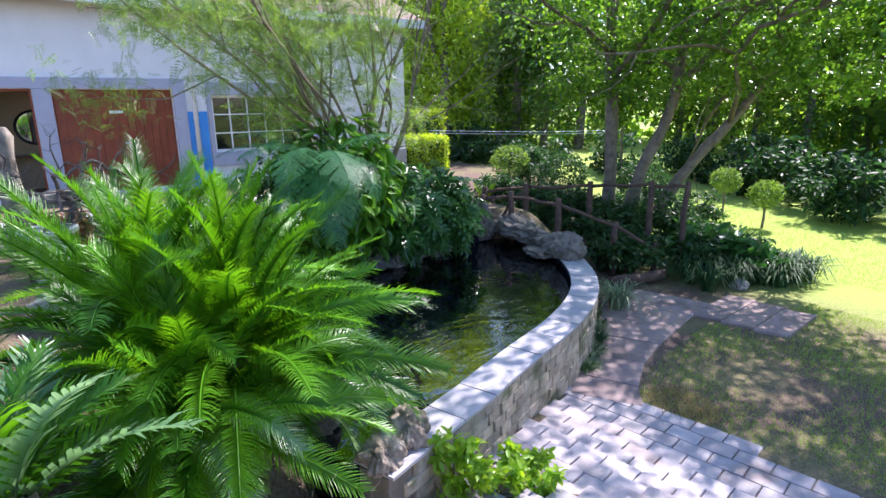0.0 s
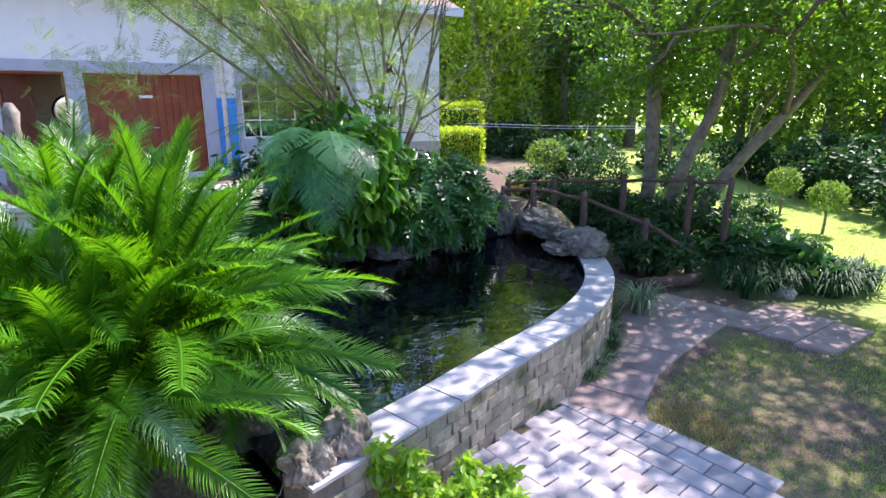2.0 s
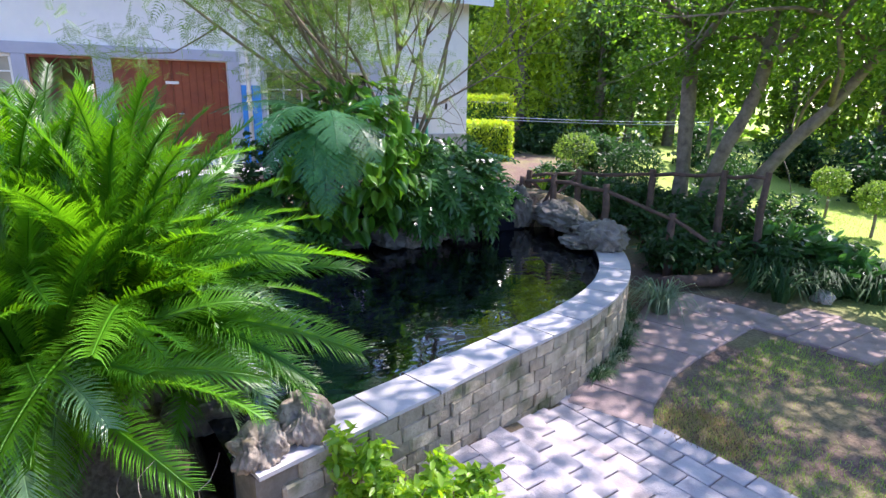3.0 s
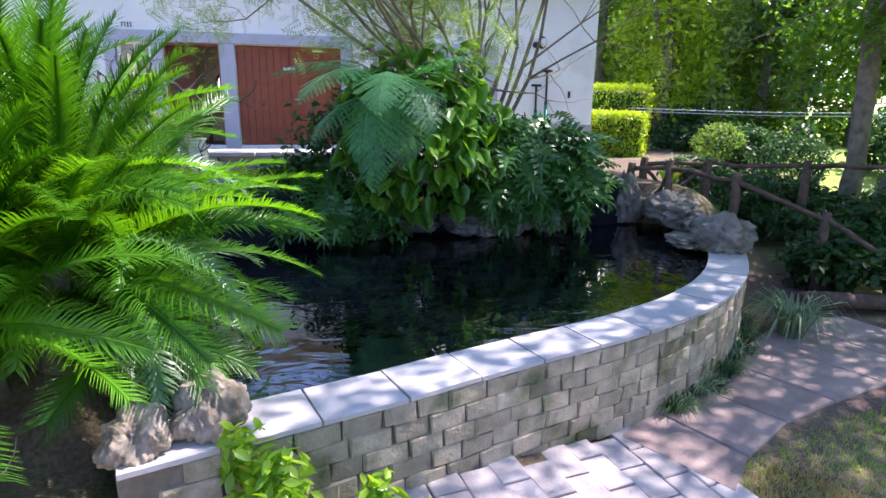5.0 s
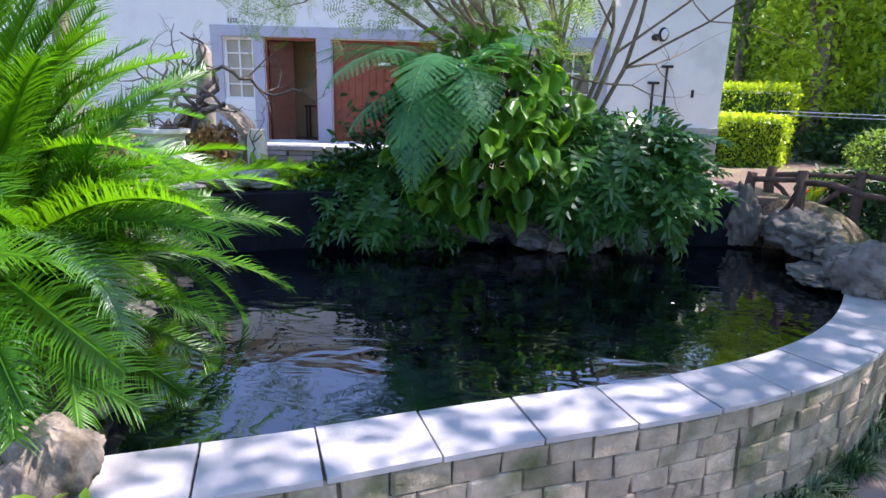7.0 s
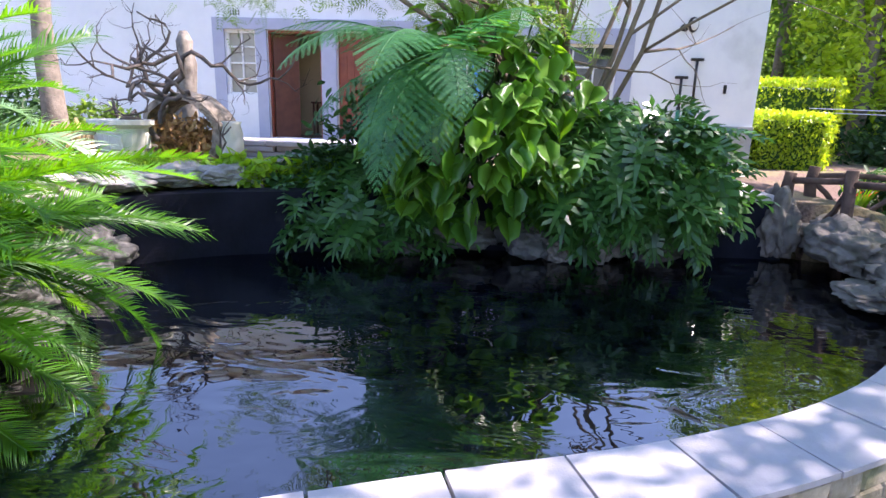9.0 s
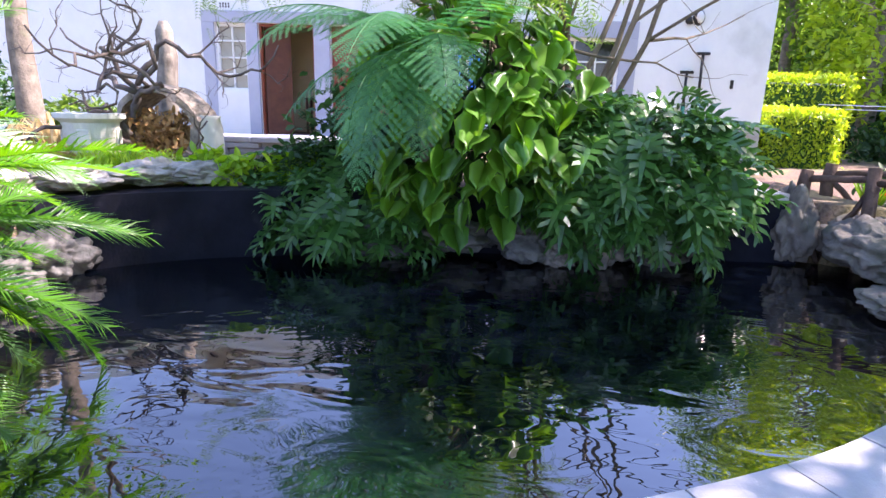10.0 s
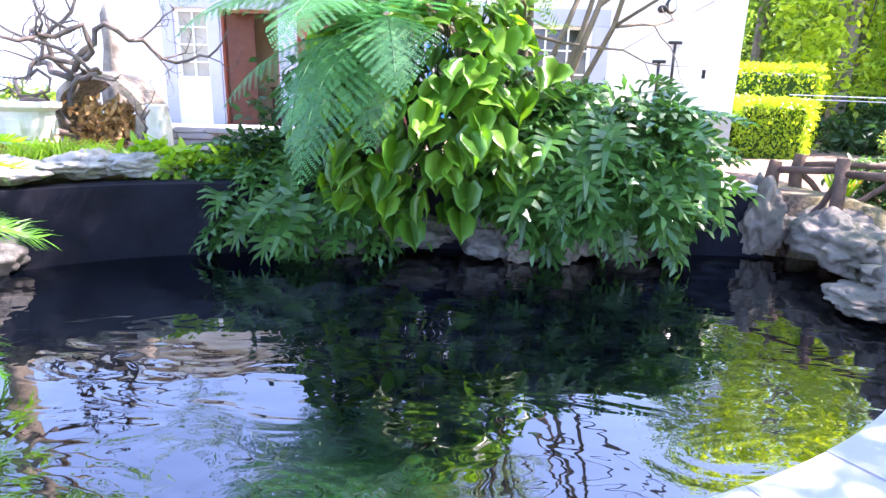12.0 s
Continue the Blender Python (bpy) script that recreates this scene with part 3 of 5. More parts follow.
# ---- plants: makers ----
def frond_mesh(name, length, pairs, leaf_len, width, arch, vee, material, seed, sweep=0.6):
    """A pinnate cycad leaf along +x: an arching rachis with two rows of curved narrow leaflets."""
    rng = np.random.default_rng(seed)
    n = pairs + 1
    ts = np.linspace(0, 1, n)
    ang = 0.25 - arch * ts ** 1.4
    seg = length / (n - 1)
    xs = np.concatenate([[0], np.cumsum(np.cos(ang[:-1]) * seg)])
    zs = np.concatenate([[0], np.cumsum(np.sin(ang[:-1]) * seg)])
    V, F = [], []
    for i in range(n):
        r = 0.011 * (1 - 0.8 * ts[i]) + 0.002
        V += [(xs[i], r, zs[i] - r), (xs[i], -r, zs[i] - r), (xs[i], 0, zs[i] + r)]
    for i in range(n - 1):
        for k in range(3):
            F.append((i * 3 + k, i * 3 + (k + 1) % 3, i * 3 + 3 + (k + 1) % 3, i * 3 + 3 + k))
    for j in range(pairs // 10, pairs):
        t = (j + 0.5) / pairs
        px, pz, a = np.interp(t, ts, xs), np.interp(t, ts, zs), np.interp(t, ts, ang)
        ll = leaf_len * min(1.0, 0.5 + 2.2 * t) * (1 - 0.5 * t ** 5)
        for side in (1, -1):
            sw = sweep + 0.30 * t ** 2 + rng.normal(0, 0.04)
            up = vee + rng.normal(0, 0.11)
            d = Vector((math.sin(sw) * math.cos(up), side * math.cos(sw) * math.cos(up), math.sin(up)))
            ca, sa = math.cos(a), math.sin(a)
            d = Vector((d.x * ca - d.z * sa, d.y, d.x * sa + d.z * ca))
            w = Vector((ca, 0, sa)) * width
            p0 = Vector((px, 0, pz))
            p1 = p0 + d * ll * 0.55
            p2 = p0 + d * ll - Vector((0, 0, 0.16 * ll))
            b = len(V)
            r0 = j * 3 + (0 if side > 0 else 1)
            V += [tuple(p1 - w), tuple(p1 + w), tuple(p2 - w * 0.15), tuple(p2 + w * 0.15)]
            F += [(r0, r0 + 3, b + 1, b), (b, b + 1, b + 3, b + 2)]
    return mesh_from(name, V, F, material)


def fern_mesh(name, length, pairs, reach, material, seed, arch=1.1):
    """A twice-divided fern frond along +x, its pinnae set with rows of small pinnules."""
    rng = np.random.default_rng(seed)
    n = 12
    ts = np.linspace(0, 1, n)
    ang = 0.35 - arch * ts
    seg = length / (n - 1)
    xs = np.concatenate([[0], np.cumsum(np.cos(ang[:-1]) * seg)])
    zs = np.concatenate([[0], np.cumsum(np.sin(ang[:-1]) * seg)])
    V, F = [], []
    for i in range(n):
        r = 0.008 * (1 - 0.8 * ts[i]) + 0.001
        V += [(xs[i], r, zs[i] - r), (xs[i], -r, zs[i] - r), (xs[i], 0, zs[i] + r)]
    for i in range(n - 1):
        for k in range(3):
            F.append((i * 3 + k, i * 3 + (k + 1) % 3, i * 3 + 3 + (k + 1) % 3, i * 3 + 3 + k))
    for j in range(pairs):
        t = 0.14 + 0.86 * (j + 0.5) / pairs
        px, pz, a = np.interp(t, ts, xs), np.interp(t, ts, zs), np.interp(t, ts, ang)
        ll = reach * min(1.0, 0.45 + 2.2 * t) * (1 - t ** 2.2) + 0.02
        for side in (1, -1):
            sw = 0.25 + 0.45 * t + rng.normal(0, 0.03)
            d = Vector((math.sin(sw) * math.cos(a), side * math.cos(sw), math.sin(sw) * math.sin(a) - 0.18 + rng.normal(0, 0.04))).normalized()
            nrm = Vector((-math.sin(a), 0, math.cos(a)))
            across = nrm.cross(d).normalized()
            m = max(4, int(ll / 0.014))
            for q in range(m):
                u = (q + 0.6) / m
                p = Vector((px, 0, pz)) + d * ll * u - Vector((0, 0, 0.12 * ll * u * u))
                pl = (0.027 * (1 - 0.7 * u) + 0.004) * min(1, ll / 0.2 + 0.3)
                for s2 in (1, -1):
                    e = (across * s2 + d * 0.45).normalized()
                    w = d * 0.006
                    tip = p + e * pl
                    b = len(V)
                    V += [tuple(p - w), tuple(p + w), tuple(tip + w * 0.4), tuple(tip - w * 0.6)]
                    F.append((b, b + 1, b + 2, b + 3))
    return mesh_from(name, V, F, material)


def split_leaf_mesh(name, material, seed):
    """A deeply lobed leaf along +x, one unit long: a midrib strip with lobes on either side."""
    rng = np.random.default_rng(seed)
    V, F = [], []

    def quad(*ps):
        b = len(V)
        V.extend(ps)
        F.append(tuple(range(b, b + 4)))
    quad((0, 0.05, 0), (0, -0.05, 0), (0.55, -0.055, 0.05), (0.55, 0.055, 0.05))
    quad((0.55, 0.055, 0.05), (0.55, -0.055, 0.05), (1.0, -0.01, -0.06), (1.0, 0.01, -0.06))
    lobes = 6
    for i in range(lobes):
        t = i / (lobes - 1)
        x = 0.02 + 0.72 * t
        reach = (0.40 - 0.18 * abs(t - 0.35) * 2) * rng.uniform(0.9, 1.1)
        fwd = -0.16 + 0.42 * t
        for s in (1, -1):
            z = 0.05 * math.sin(math.pi * t)
            quad((x - 0.07, s * 0.045, z), (x + 0.075, s * 0.045, z), (x + 0.075 + fwd * 0.6, s * (0.045 + reach * 0.6), z + 0.06), (x - 0.055 + fwd * 0.6, s * (0.045 + reach * 0.6), z + 0.05))
            quad((x - 0.055 + fwd * 0.6, s * (0.045 + reach * 0.6), z + 0.05), (x + 0.075 + fwd * 0.6, s * (0.045 + reach * 0.6), z + 0.06), (x + fwd + 0.05, s * (0.05 + reach), z - 0.02), (x + fwd + 0.01, s * (0.05 + reach), z - 0.02))
    return mesh_from(name, V, F, material)


def heart_leaf_mesh(name, material):
    """A heart-shaped leaf along +x, one unit long, dished along the midrib."""
    mid = [(0.0, 0, 0), (0.3, 0, -0.03), (0.65, 0, -0.03), (1.0, 0, -0.16)]
    edge = [(-0.16, 0.24, 0.03), (0.14, 0.47, 0.06), (0.62, 0.34, 0.02), (1.0, 0.0, -0.16)]
    V, F = list(mid), []
    for s in (1, -1):
        b = len(V)
        V += [(x, s * y, z) for x, y, z in edge[:3]]
        F += [(0, 1, b + 1, b), (1, 2, b + 2, b + 1), (2, 3, 3, b + 2)]
    quads = [f for f in F if len(set(f)) == 4]
    for f in F:
        if len(set(f)) == 3:
            V.append(tuple((np.array(V[2]) + np.array(V[f[3]])) / 2 * 0.5 + np.array(V[3]) * 0.5))
            quads.append((2, 3, len(V) - 1, f[3]))
    return mesh_from(name, V, quads, material)


def set_leaf(mesh, parent, p, yaw, droop, size, roll=0.0, name="leaf"):
    inv = parent.matrix_basis.inverted() if parent else Matrix()
    m = Matrix.LocRotScale(p, Euler((roll, droop, yaw), "XYZ"), (size, size, size))
    ob = new(name, mesh)
    ob.parent = parent
    ob.matrix_basis = inv @ m
    return ob


def cycad(label, x, y, z, fronds, length, mats, seed, trunk_h=0.35, pairs=88, leaf_len=0.205, width=0.0040, lo=-0.28, hi=1.45, power=1.2):
    rng = np.random.default_rng(seed)
    t = thing("cycad", label, "cycad", pose(x, y, z))
    pts = [(0, 0, -0.15), (0, 0, trunk_h * 0.5), (0, 0, trunk_h)]
    part("trunk", tube(pts, [0.2, 0.21, 0.14], 12, rough=0.6, seed=seed), M["bark"], t, "rough brown scaly cycad trunk")
    kinds = [frond_mesh("frond", length * rng.uniform(0.92, 1.08), pairs, leaf_len, width, arch, 0.22, M[mats[i % len(mats)]], seed + i) for i, arch in enumerate((0.65, 0.9, 1.15, 1.45, 1.8, 0.8))]
    for i in range(fronds):
        u = (i + 0.5) / fronds
        el = hi + (lo - hi) * u ** power + rng.normal(0, 0.15)
        yaw = i * 2.39996 + rng.normal(0, 0.25)
        k = kinds[rng.integers(0, 3)] if u < 0.45 else kinds[rng.integers(1, 6)]
        ob = new("frond", k)
        ob.parent = t
        s = rng.uniform(0.85, 1.08) * (0.9 + 0.1 * u)
        ob.matrix_basis = Matrix.LocRotScale((0.08 * math.cos(yaw), 0.08 * math.sin(yaw), trunk_h - 0.04), Euler((rng.normal(0, 0.4), -el, yaw)), (s, s, s))
    return t


def limb(rng, p, way, length, radius, wander=0.25, steps=6, lift=0.0):
    """A crooked limb: its points and radii, tapering."""
    pts, rad = [Vector(p)], [radius]
    d = Vector(way).normalized()
    for i in range(steps):
        d = (d + Vector(rng.normal(0, wander, 3)) + Vector((0, 0, lift))).normalized()
        pts.append(pts[-1] + d * length / steps)
        rad.append(radius * (1 - 0.75 * (i + 1) / steps))
    return pts, rad


def sub_limbs(rng, bm, pts, rad, depth, tips, wander=0.25, count=3, lift=0.02, sides=6):
    tube(pts, rad, sides, bm)
    tips.extend(pts[len(pts) // 2:])
    if depth == 0:
        return
    for k in range(count):
        i = int(rng.integers(max(1, len(pts) // 3), len(pts) - 1))
        way = (pts[i + 1] - pts[i]).normalized() + Vector(rng.normal(0, 0.55, 3))
        ln = (pts[-1] - pts[0]).length * rng.uniform(0.35, 0.6)
        q, r = limb(rng, pts[i], way, ln, rad[i] * 0.65, wander, 5, lift)
        sub_limbs(rng, bm, q, r, depth - 1, tips, wander, count, lift, max(4, sides - 1))


def tree(label, trunks, crowns, count, size, leaf, seed, bark="bark", group="", limbs=4, flat=0.6):
    """trunks: lists of (x, y, z, radius); crowns: (centre, radii, share)."""
    rng = np.random.default_rng(seed)
    t = thing("tree", label, "tree", pose(*trunks[0][0][:3]), group)
    inv = t.matrix_basis.inverted()
    for tr in trunks:
        pts = spline([q[:3] for q in tr], 5)
        rad = np.interp(np.linspace(0, len(tr) - 1, len(pts)), range(len(tr)), [q[3] for q in tr])
        bm = tube(pts, rad, 10, rough=0.25, seed=seed)
        for k in range(limbs):
            i = int(rng.integers(len(pts) // 2, len(pts) - 1))
            c = Vector(crowns[int(rng.integers(0, len(crowns)))][0])
            q, r = limb(rng, pts[i], c - pts[i] + Vector(rng.normal(0, 0.6, 3)), (c - pts[i]).length * 0.9 + 0.5, rad[i] * 0.6, 0.2, 6)
            sub_limbs(rng, bm, q, r, 1, [], 0.25, 3, 0.0, 6)
        bm.transform(inv)
        part("trunk", bm, M[bark], t, smooth=True)
    total = sum(c[2] for c in crowns)
    for centre, radii, share in crowns:
        pts = blob_points(rng, int(count * share / total), centre, radii)
        me = foliage("crown", pts - np.array(t.matrix_basis.translation), rng, size, M[leaf], flat=flat)
        part("crown", me, None, t)
    return t


def shrub(label, x, y, z, radii, count, size, leaf, seed, name="shrub", group="", category="shrub", shell=0.35, template=LEAF_V, faces=LEAF_F):
    """A loose shrub: a few woody stems and one crown of leaves with an uneven outline."""
    rng = np.random.default_rng(seed)
    t = thing(name, label, category, pose(x, y, z), group)
    bm = bmesh.new()
    for k in range(5):
        a = rng.uniform(0, 6.28)
        q, r = limb(rng, (0, 0, -0.05), (math.cos(a) * 0.6, math.sin(a) * 0.6, 1), radii[2] * 1.5, 0.018, 0.15, 5)
        tube(q, r, 5, bm)
    part("stems", bm, M["twig"], t)
    pts = blob_points(rng, count, (0, 0, radii[2] * 1.0), radii, shell)
    pts[:, 2] = np.maximum(pts[:, 2], 0.03)
    part("crown", foliage("crown", pts, rng, size, M[leaf], template, faces), None, t)
    return t


def rock(label, x, y, z, size, seed, material="rock", name="boulder", group="boulders round the pond", turn=0.0, sharp=0.34, pits=0.16):
    bm = bmesh.new()
    bmesh.ops.create_icosphere(bm, subdivisions=5, radius=1)
    off = Vector((seed * 7.3, seed * 3.1, seed * 1.7))
    for v in bm.verts:
        p = v.co.copy()
        q = p * 1.1 + off
        d = 1 + sharp * noise.noise(q) + 0.20 * noise.noise(q * 2.7) + 0.09 * noise.noise(q * 6.5) + 0.04 * noise.noise(q * 15)
        d -= 0.26 * max(0.0, 0.35 - abs(noise.noise(q * 2.4 + Vector((5, 0, 0))))) + 0.14 * max(0.0, 0.3 - abs(noise.noise(q * 5.2)))
        d += pits * (noise.voronoi(q * 1.9 + Vector((3, 1, 8)))[0][0] - 0.45) + 0.45 * pits * (noise.voronoi(q * 4.3)[0][0] - 0.45)
        v.co = p * d
        v.co.z = max(v.co.z, -0.75)
    for f in bm.faces:
        f.smooth = True
    bmesh.ops.scale(bm, vec=size, verts=bm.verts)
    ob = new(name, bm_mesh(name, bm, M[material], True))
    ob.matrix_basis = pose(x, y, z, 0, 0, turn)
    return tagged(ob, label, "rock", group)


def tuft(label, x, y, z, n, length, material, seed, name="grass_tuft", group="", width=0.012, spreadr=0.1, category="grass"):
    """Arching strap leaves from one crown."""
    rng = np.random.default_rng(seed)
    V, F = [], []
    for i in range(n):
        a = rng.uniform(0, 6.283)
        r0 = rng.uniform(0, spreadr)
        ln = length * rng.uniform(0.6, 1.15)
        lean = rng.uniform(0.25, 1.0)
        base = Vector((r0 * math.cos(a), r0 * math.sin(a), -0.01))
        out = Vector((math.cos(a), math.sin(a), 0))
        side = Vector((-math.sin(a), math.cos(a), 0)) * width
        p = [base, base + out * ln * 0.25 * lean + Vector((0, 0, ln * 0.5)), base + out * ln * 0.62 * lean + Vector((0, 0, ln * 0.72 * (1.1 - 0.35 * lean))), base + out * ln * lean + Vector((0, 0, ln * (0.62 - 0.5 * lean) + 0.02))]
        for j, w in enumerate((0.8, 1, 0.8, 0.1)):
            V += [tuple(p[j] - side * w), tuple(p[j] + side * w)]
        b = len(V) - 8
        F += [(b, b + 1, b + 3, b + 2), (b + 2, b + 3, b + 5, b + 4), (b + 4, b + 5, b + 7, b + 6)]
    ob = new(name, mesh_from(name, V, F, M[material]))
    ob.matrix_basis = pose(x, y, z)
    return tagged(ob, label, category, group)


SPRAY_V, SPRAY_F = [], []
for _j in range(7):
    for _s in (1, -1):
        _x = 0.1 + 0.85 * _j / 7
        _l = 0.26 * (1 - 0.55 * _j / 7)
        _b = len(SPRAY_V)
        SPRAY_V += [(_x, 0, 0), (_x + 0.06, _s * _l * 0.55, 0.02), (_x + 0.14, _s * _l, -0.02), (_x + 0.0, _s * _l * 0.5, 0.015)]
        SPRAY_F.append((_b, _b + 1, _b + 2, _b + 3))


# ---- house details ----
def small_window(name, label, y0, y1, z0, z1, cols, rows, bar=0.03):
    t = thing(name, label, "window", pose(HX - 0.1, y0, z0), kind="structure")
    w, h = y1 - y0, z1 - z0
    f = 0.05
    for a, b, c, d in ((0, w, 0, f), (0, w, h - f, h), (0, f, f + 0.002, h - f - 0.002), (w - f, w, f + 0.002, h - f - 0.002)):
        part("window_frame", box(-0.02, a, c, 0.05, b, d, 0.004), M["white_paint"], t, "white painted window frame")
    for i in range(1, cols):
        yy = w * i / cols
        part("glazing_bar", box(-0.005, yy - bar / 2, f, 0.04, yy + bar / 2, h - f), M["white_paint"], t)
    for j in range(1, rows):
        zz = h * j / rows
        part("glazing_bar", box(0.0, f, zz - bar / 2, 0.045, w - f, zz + bar / 2), M["white_paint"], t)
    for i in range(cols):
        for j in range(rows):
            part("pane", box(-0.012, w * i / cols + 0.002, h * j / rows + 0.002, -0.006, w * (i + 1) / cols - 0.002, h * (j + 1) / rows - 0.002), M["glass"], t)
    return t


gm, gn, gl, gp = nodes_of("window_glass")
gp.inputs["Base Color"].default_value = (0.012, 0.013, 0.012, 1)
gp.inputs["Roughness"].default_value = 0.05
M["glass"] = gm
M["tan_glass"] = surface("blind_behind_glass", (0.30, 0.29, 0.24), (0.40, 0.38, 0.31), 3.0, 0.2, 0.05, 20)
small_window("window_1", "wide window with white glazing bars and dark panes", *WIN_B, 6, 3)
M["glass"] = M["tan_glass"]
small_window("window_2", "small window with white glazing bars and pale blind", *WIN_A, 2, 4)

door_2 = thing("door_2", "closed red brown panelled timber double door", "door", pose(HX - 0.12, DOOR_B[0], DOOR_B[2]), kind="structure")
dw, dh = DOOR_B[1] - DOOR_B[0], DOOR_B[3] - DOOR_B[2]
for a in (0.0, dw / 2):
    leaf = part("door_leaf", box(-0.04, a + 0.004, 0, 0.0, a + dw / 2 - 0.004, dh), M["red_wood"], door_2)
    for k in range(7):
        ya = a + 0.03 + k * (dw / 2 - 0.06) / 7
        part("plank", box(0.0, ya + 0.004, 0.03, 0.014, ya + (dw / 2 - 0.06) / 7 - 0.004, dh - 0.03, 0.003), M["red_wood"], leaf)
part("name_plate", box(0.016, dw / 2 - 0.14, 1.62, 0.026, dw / 2 + 0.12, 1.68, 0.003), M["white_paint"], door_2, "small white name plate")
part("door_handle", tube([(0.016, dw / 2 + 0.07, 1.0), (0.06, dw / 2 + 0.07, 1.0), (0.06, dw / 2 + 0.18, 1.0)], [0.011] * 3, 6), M["steel"], door_2, "steel lever handle")
door_1 = thing("door_1", "open dark brown timber door swung into the hall", "door", pose(HX - 0.2, DOOR_A[0] + 0.03, DOOR_A[2]), kind="structure")
part("door_leaf", box(-0.52, 0.0, 0.0, 0.0, 0.045, 2.08, 0.004), M["dark_wood"], door_1, place=pose(0, 0, 0, 0, 0, -64))
for a, b, c, d in ((-0.03, 0.01, 0, 2.12), (1.03, 1.07, 0, 2.12), (0.012, 1.028, 2.07, 2.12)):
    part("door_frame", box(0.06, a, c, 0.16, b, d, 0.004), M["red_wood"], door_1, "red brown timber frame")
mirror = thing("wall_mirror", "round mirror in a dark frame on the tan hall wall", "mirror", pose(HX - 1.58, 3.15, 2.55, 0, 90, 0))
mb = bmesh.new()
bmesh.ops.create_cone(mb, cap_ends=True, segments=36, radius1=0.33, radius2=0.33, depth=0.02)
part("glass", mb, M["mirror"], mirror)
ring = [(0.35 * math.cos(a), 0.35 * math.sin(a), 0.01) for a in np.linspace(0, 2 * math.pi, 37)]
part("frame", tube(ring, [0.03] * 37, 6), M["black"], mirror, "dark round frame")
hall_table = thing("hall_table", "dark timber side table against the hall wall", "table", pose(HX - 1.4, 3.0, 1.215))
part("tabletop", box(-0.2, -0.45, 0.72, 0.2, 0.45, 0.76, 0.005), M["dark_wood"], hall_table)
for sx in (-0.16, 0.16):
    for sy in (-0.4, 0.4):
        part("leg", box(sx - 0.02, sy - 0.02, 0, sx + 0.02, sy + 0.02, 0.719), M["dark_wood"], hall_table)

pipe = thing("downpipe", "white downpipe on a bright blue painted wall strip", "downpipe", pose(HX + 0.06, 6.12, 1.0))
part("pipe", tube([(0, 0, 0), (0, 0, 3.8), (0.05, 0, 3.95), (0.38, 0, 4.02)], [0.05] * 4, 10), M["white_paint"], pipe, smooth=True)
for zz in (0.6, 1.7, 2.9):
    part("bracket", tube([(0, 0, zz), (0, 0, zz + 0.04)], [0.062, 0.062], 10), M["white_paint"], pipe)
part("blue_strip", box(-0.056, -0.16, 0.1, -0.03, 0.26, 1.85), M["blue"], pipe, "bright blue painted strip")
vent = thing("air_brick", "small white air brick with dark slots", "vent", pose(HX + 0.002, 1.40, 3.66))
part("plate", box(0, -0.12, -0.06, 0.01, 0.12, 0.06), M["white_wall"], vent)
for k in range(4):
    for j in range(2):
        part("slot", box(0.011, -0.1 + k * 0.055, -0.045 + j * 0.05, 0.013, -0.07 + k * 0.055, -0.005 + j * 0.05), M["black"], vent)

orn = thing("wall_ornament", "small dark and white painted ornament on the wall", "ornament", pose(HX + 0.002, 10.42, 3.6))
ob_ = bmesh.new()
bmesh.ops.create_icosphere(ob_, subdivisions=2, radius=0.13, matrix=Matrix.Diagonal((0.5, 0.85, 1.15, 1)))
bmesh.ops.create_icosphere(ob_, subdivisions=2, radius=0.09, matrix=Matrix.Translation((0.02, -0.16, -0.06)) @ Matrix.Diagonal((0.5, 1, 0.8, 1)))
part("body", ob_, M["black"], orn, "dark grey body", smooth=True)
ob_ = bmesh.new()
bmesh.ops.create_icosphere(ob_, subdivisions=2, radius=0.09, matrix=Matrix.Translation((0.05, 0.01, 0.0)) @ Matrix.Diagonal((0.45, 0.8, 1.2, 1)))
part("front", ob_, M["white_paint"], orn, "white front", smooth=True)

for yy, top in ((10.30, 2.62), (10.56, 2.96)):
    tl = thing("garden_tool", "green handled tool with black crosspiece leaning on wall", "tool", pose(HX + 0.07, yy, h_at(HX + 0.1, yy)), group="tools on the house wall")
    hz = top - h_at(HX + 0.1, yy)
    part("shaft", tube([(0.06, 0, 0), (0.02, 0, hz * 0.62)], [0.042, 0.042], 8), M["green_plastic"], tl, "green tube", smooth=True)
    part("rod", tube([(0.02, 0, hz * 0.62), (0.0, 0, hz - 0.02)], [0.026, 0.026], 8), M["black"], tl, smooth=True)
    part("collar", tube([(0.02, 0, hz * 0.6), (0.018, 0, hz * 0.66)], [0.042, 0.036], 8), M["black"], tl)
    part("crosspiece", tube([(0.0, -0.12, hz), (0.0, 0.12, hz)], [0.03, 0.03], 8), M["black"], tl)
sock = thing("outside_tap", "small dark wall bracket", "fixture", pose(HX + 0.002, 11.18, 2.42))
part("plate", box(0, -0.03, -0.08, 0.025, 0.03, 0.08, 0.006), M["black"], sock)

ledge = thing("stone_ledge", "stacked grey stone slab ledge before the door", "ledge", pose(-8.9, 3.2, h_at(-8.9, 3.2)))
rl = random.Random(5)
for j in range(4):
    yy = -1.2
    while yy < 2.6:
        w = rl.uniform(0.35, 0.7)
        part("slab", box(-0.28 + rl.uniform(-0.04, 0.04), yy, j * 0.075, 0.28 + rl.uniform(-0.05, 0.05), yy + w - 0.015, j * 0.075 + 0.07, 0.01), M["coping"], ledge)
        yy += w

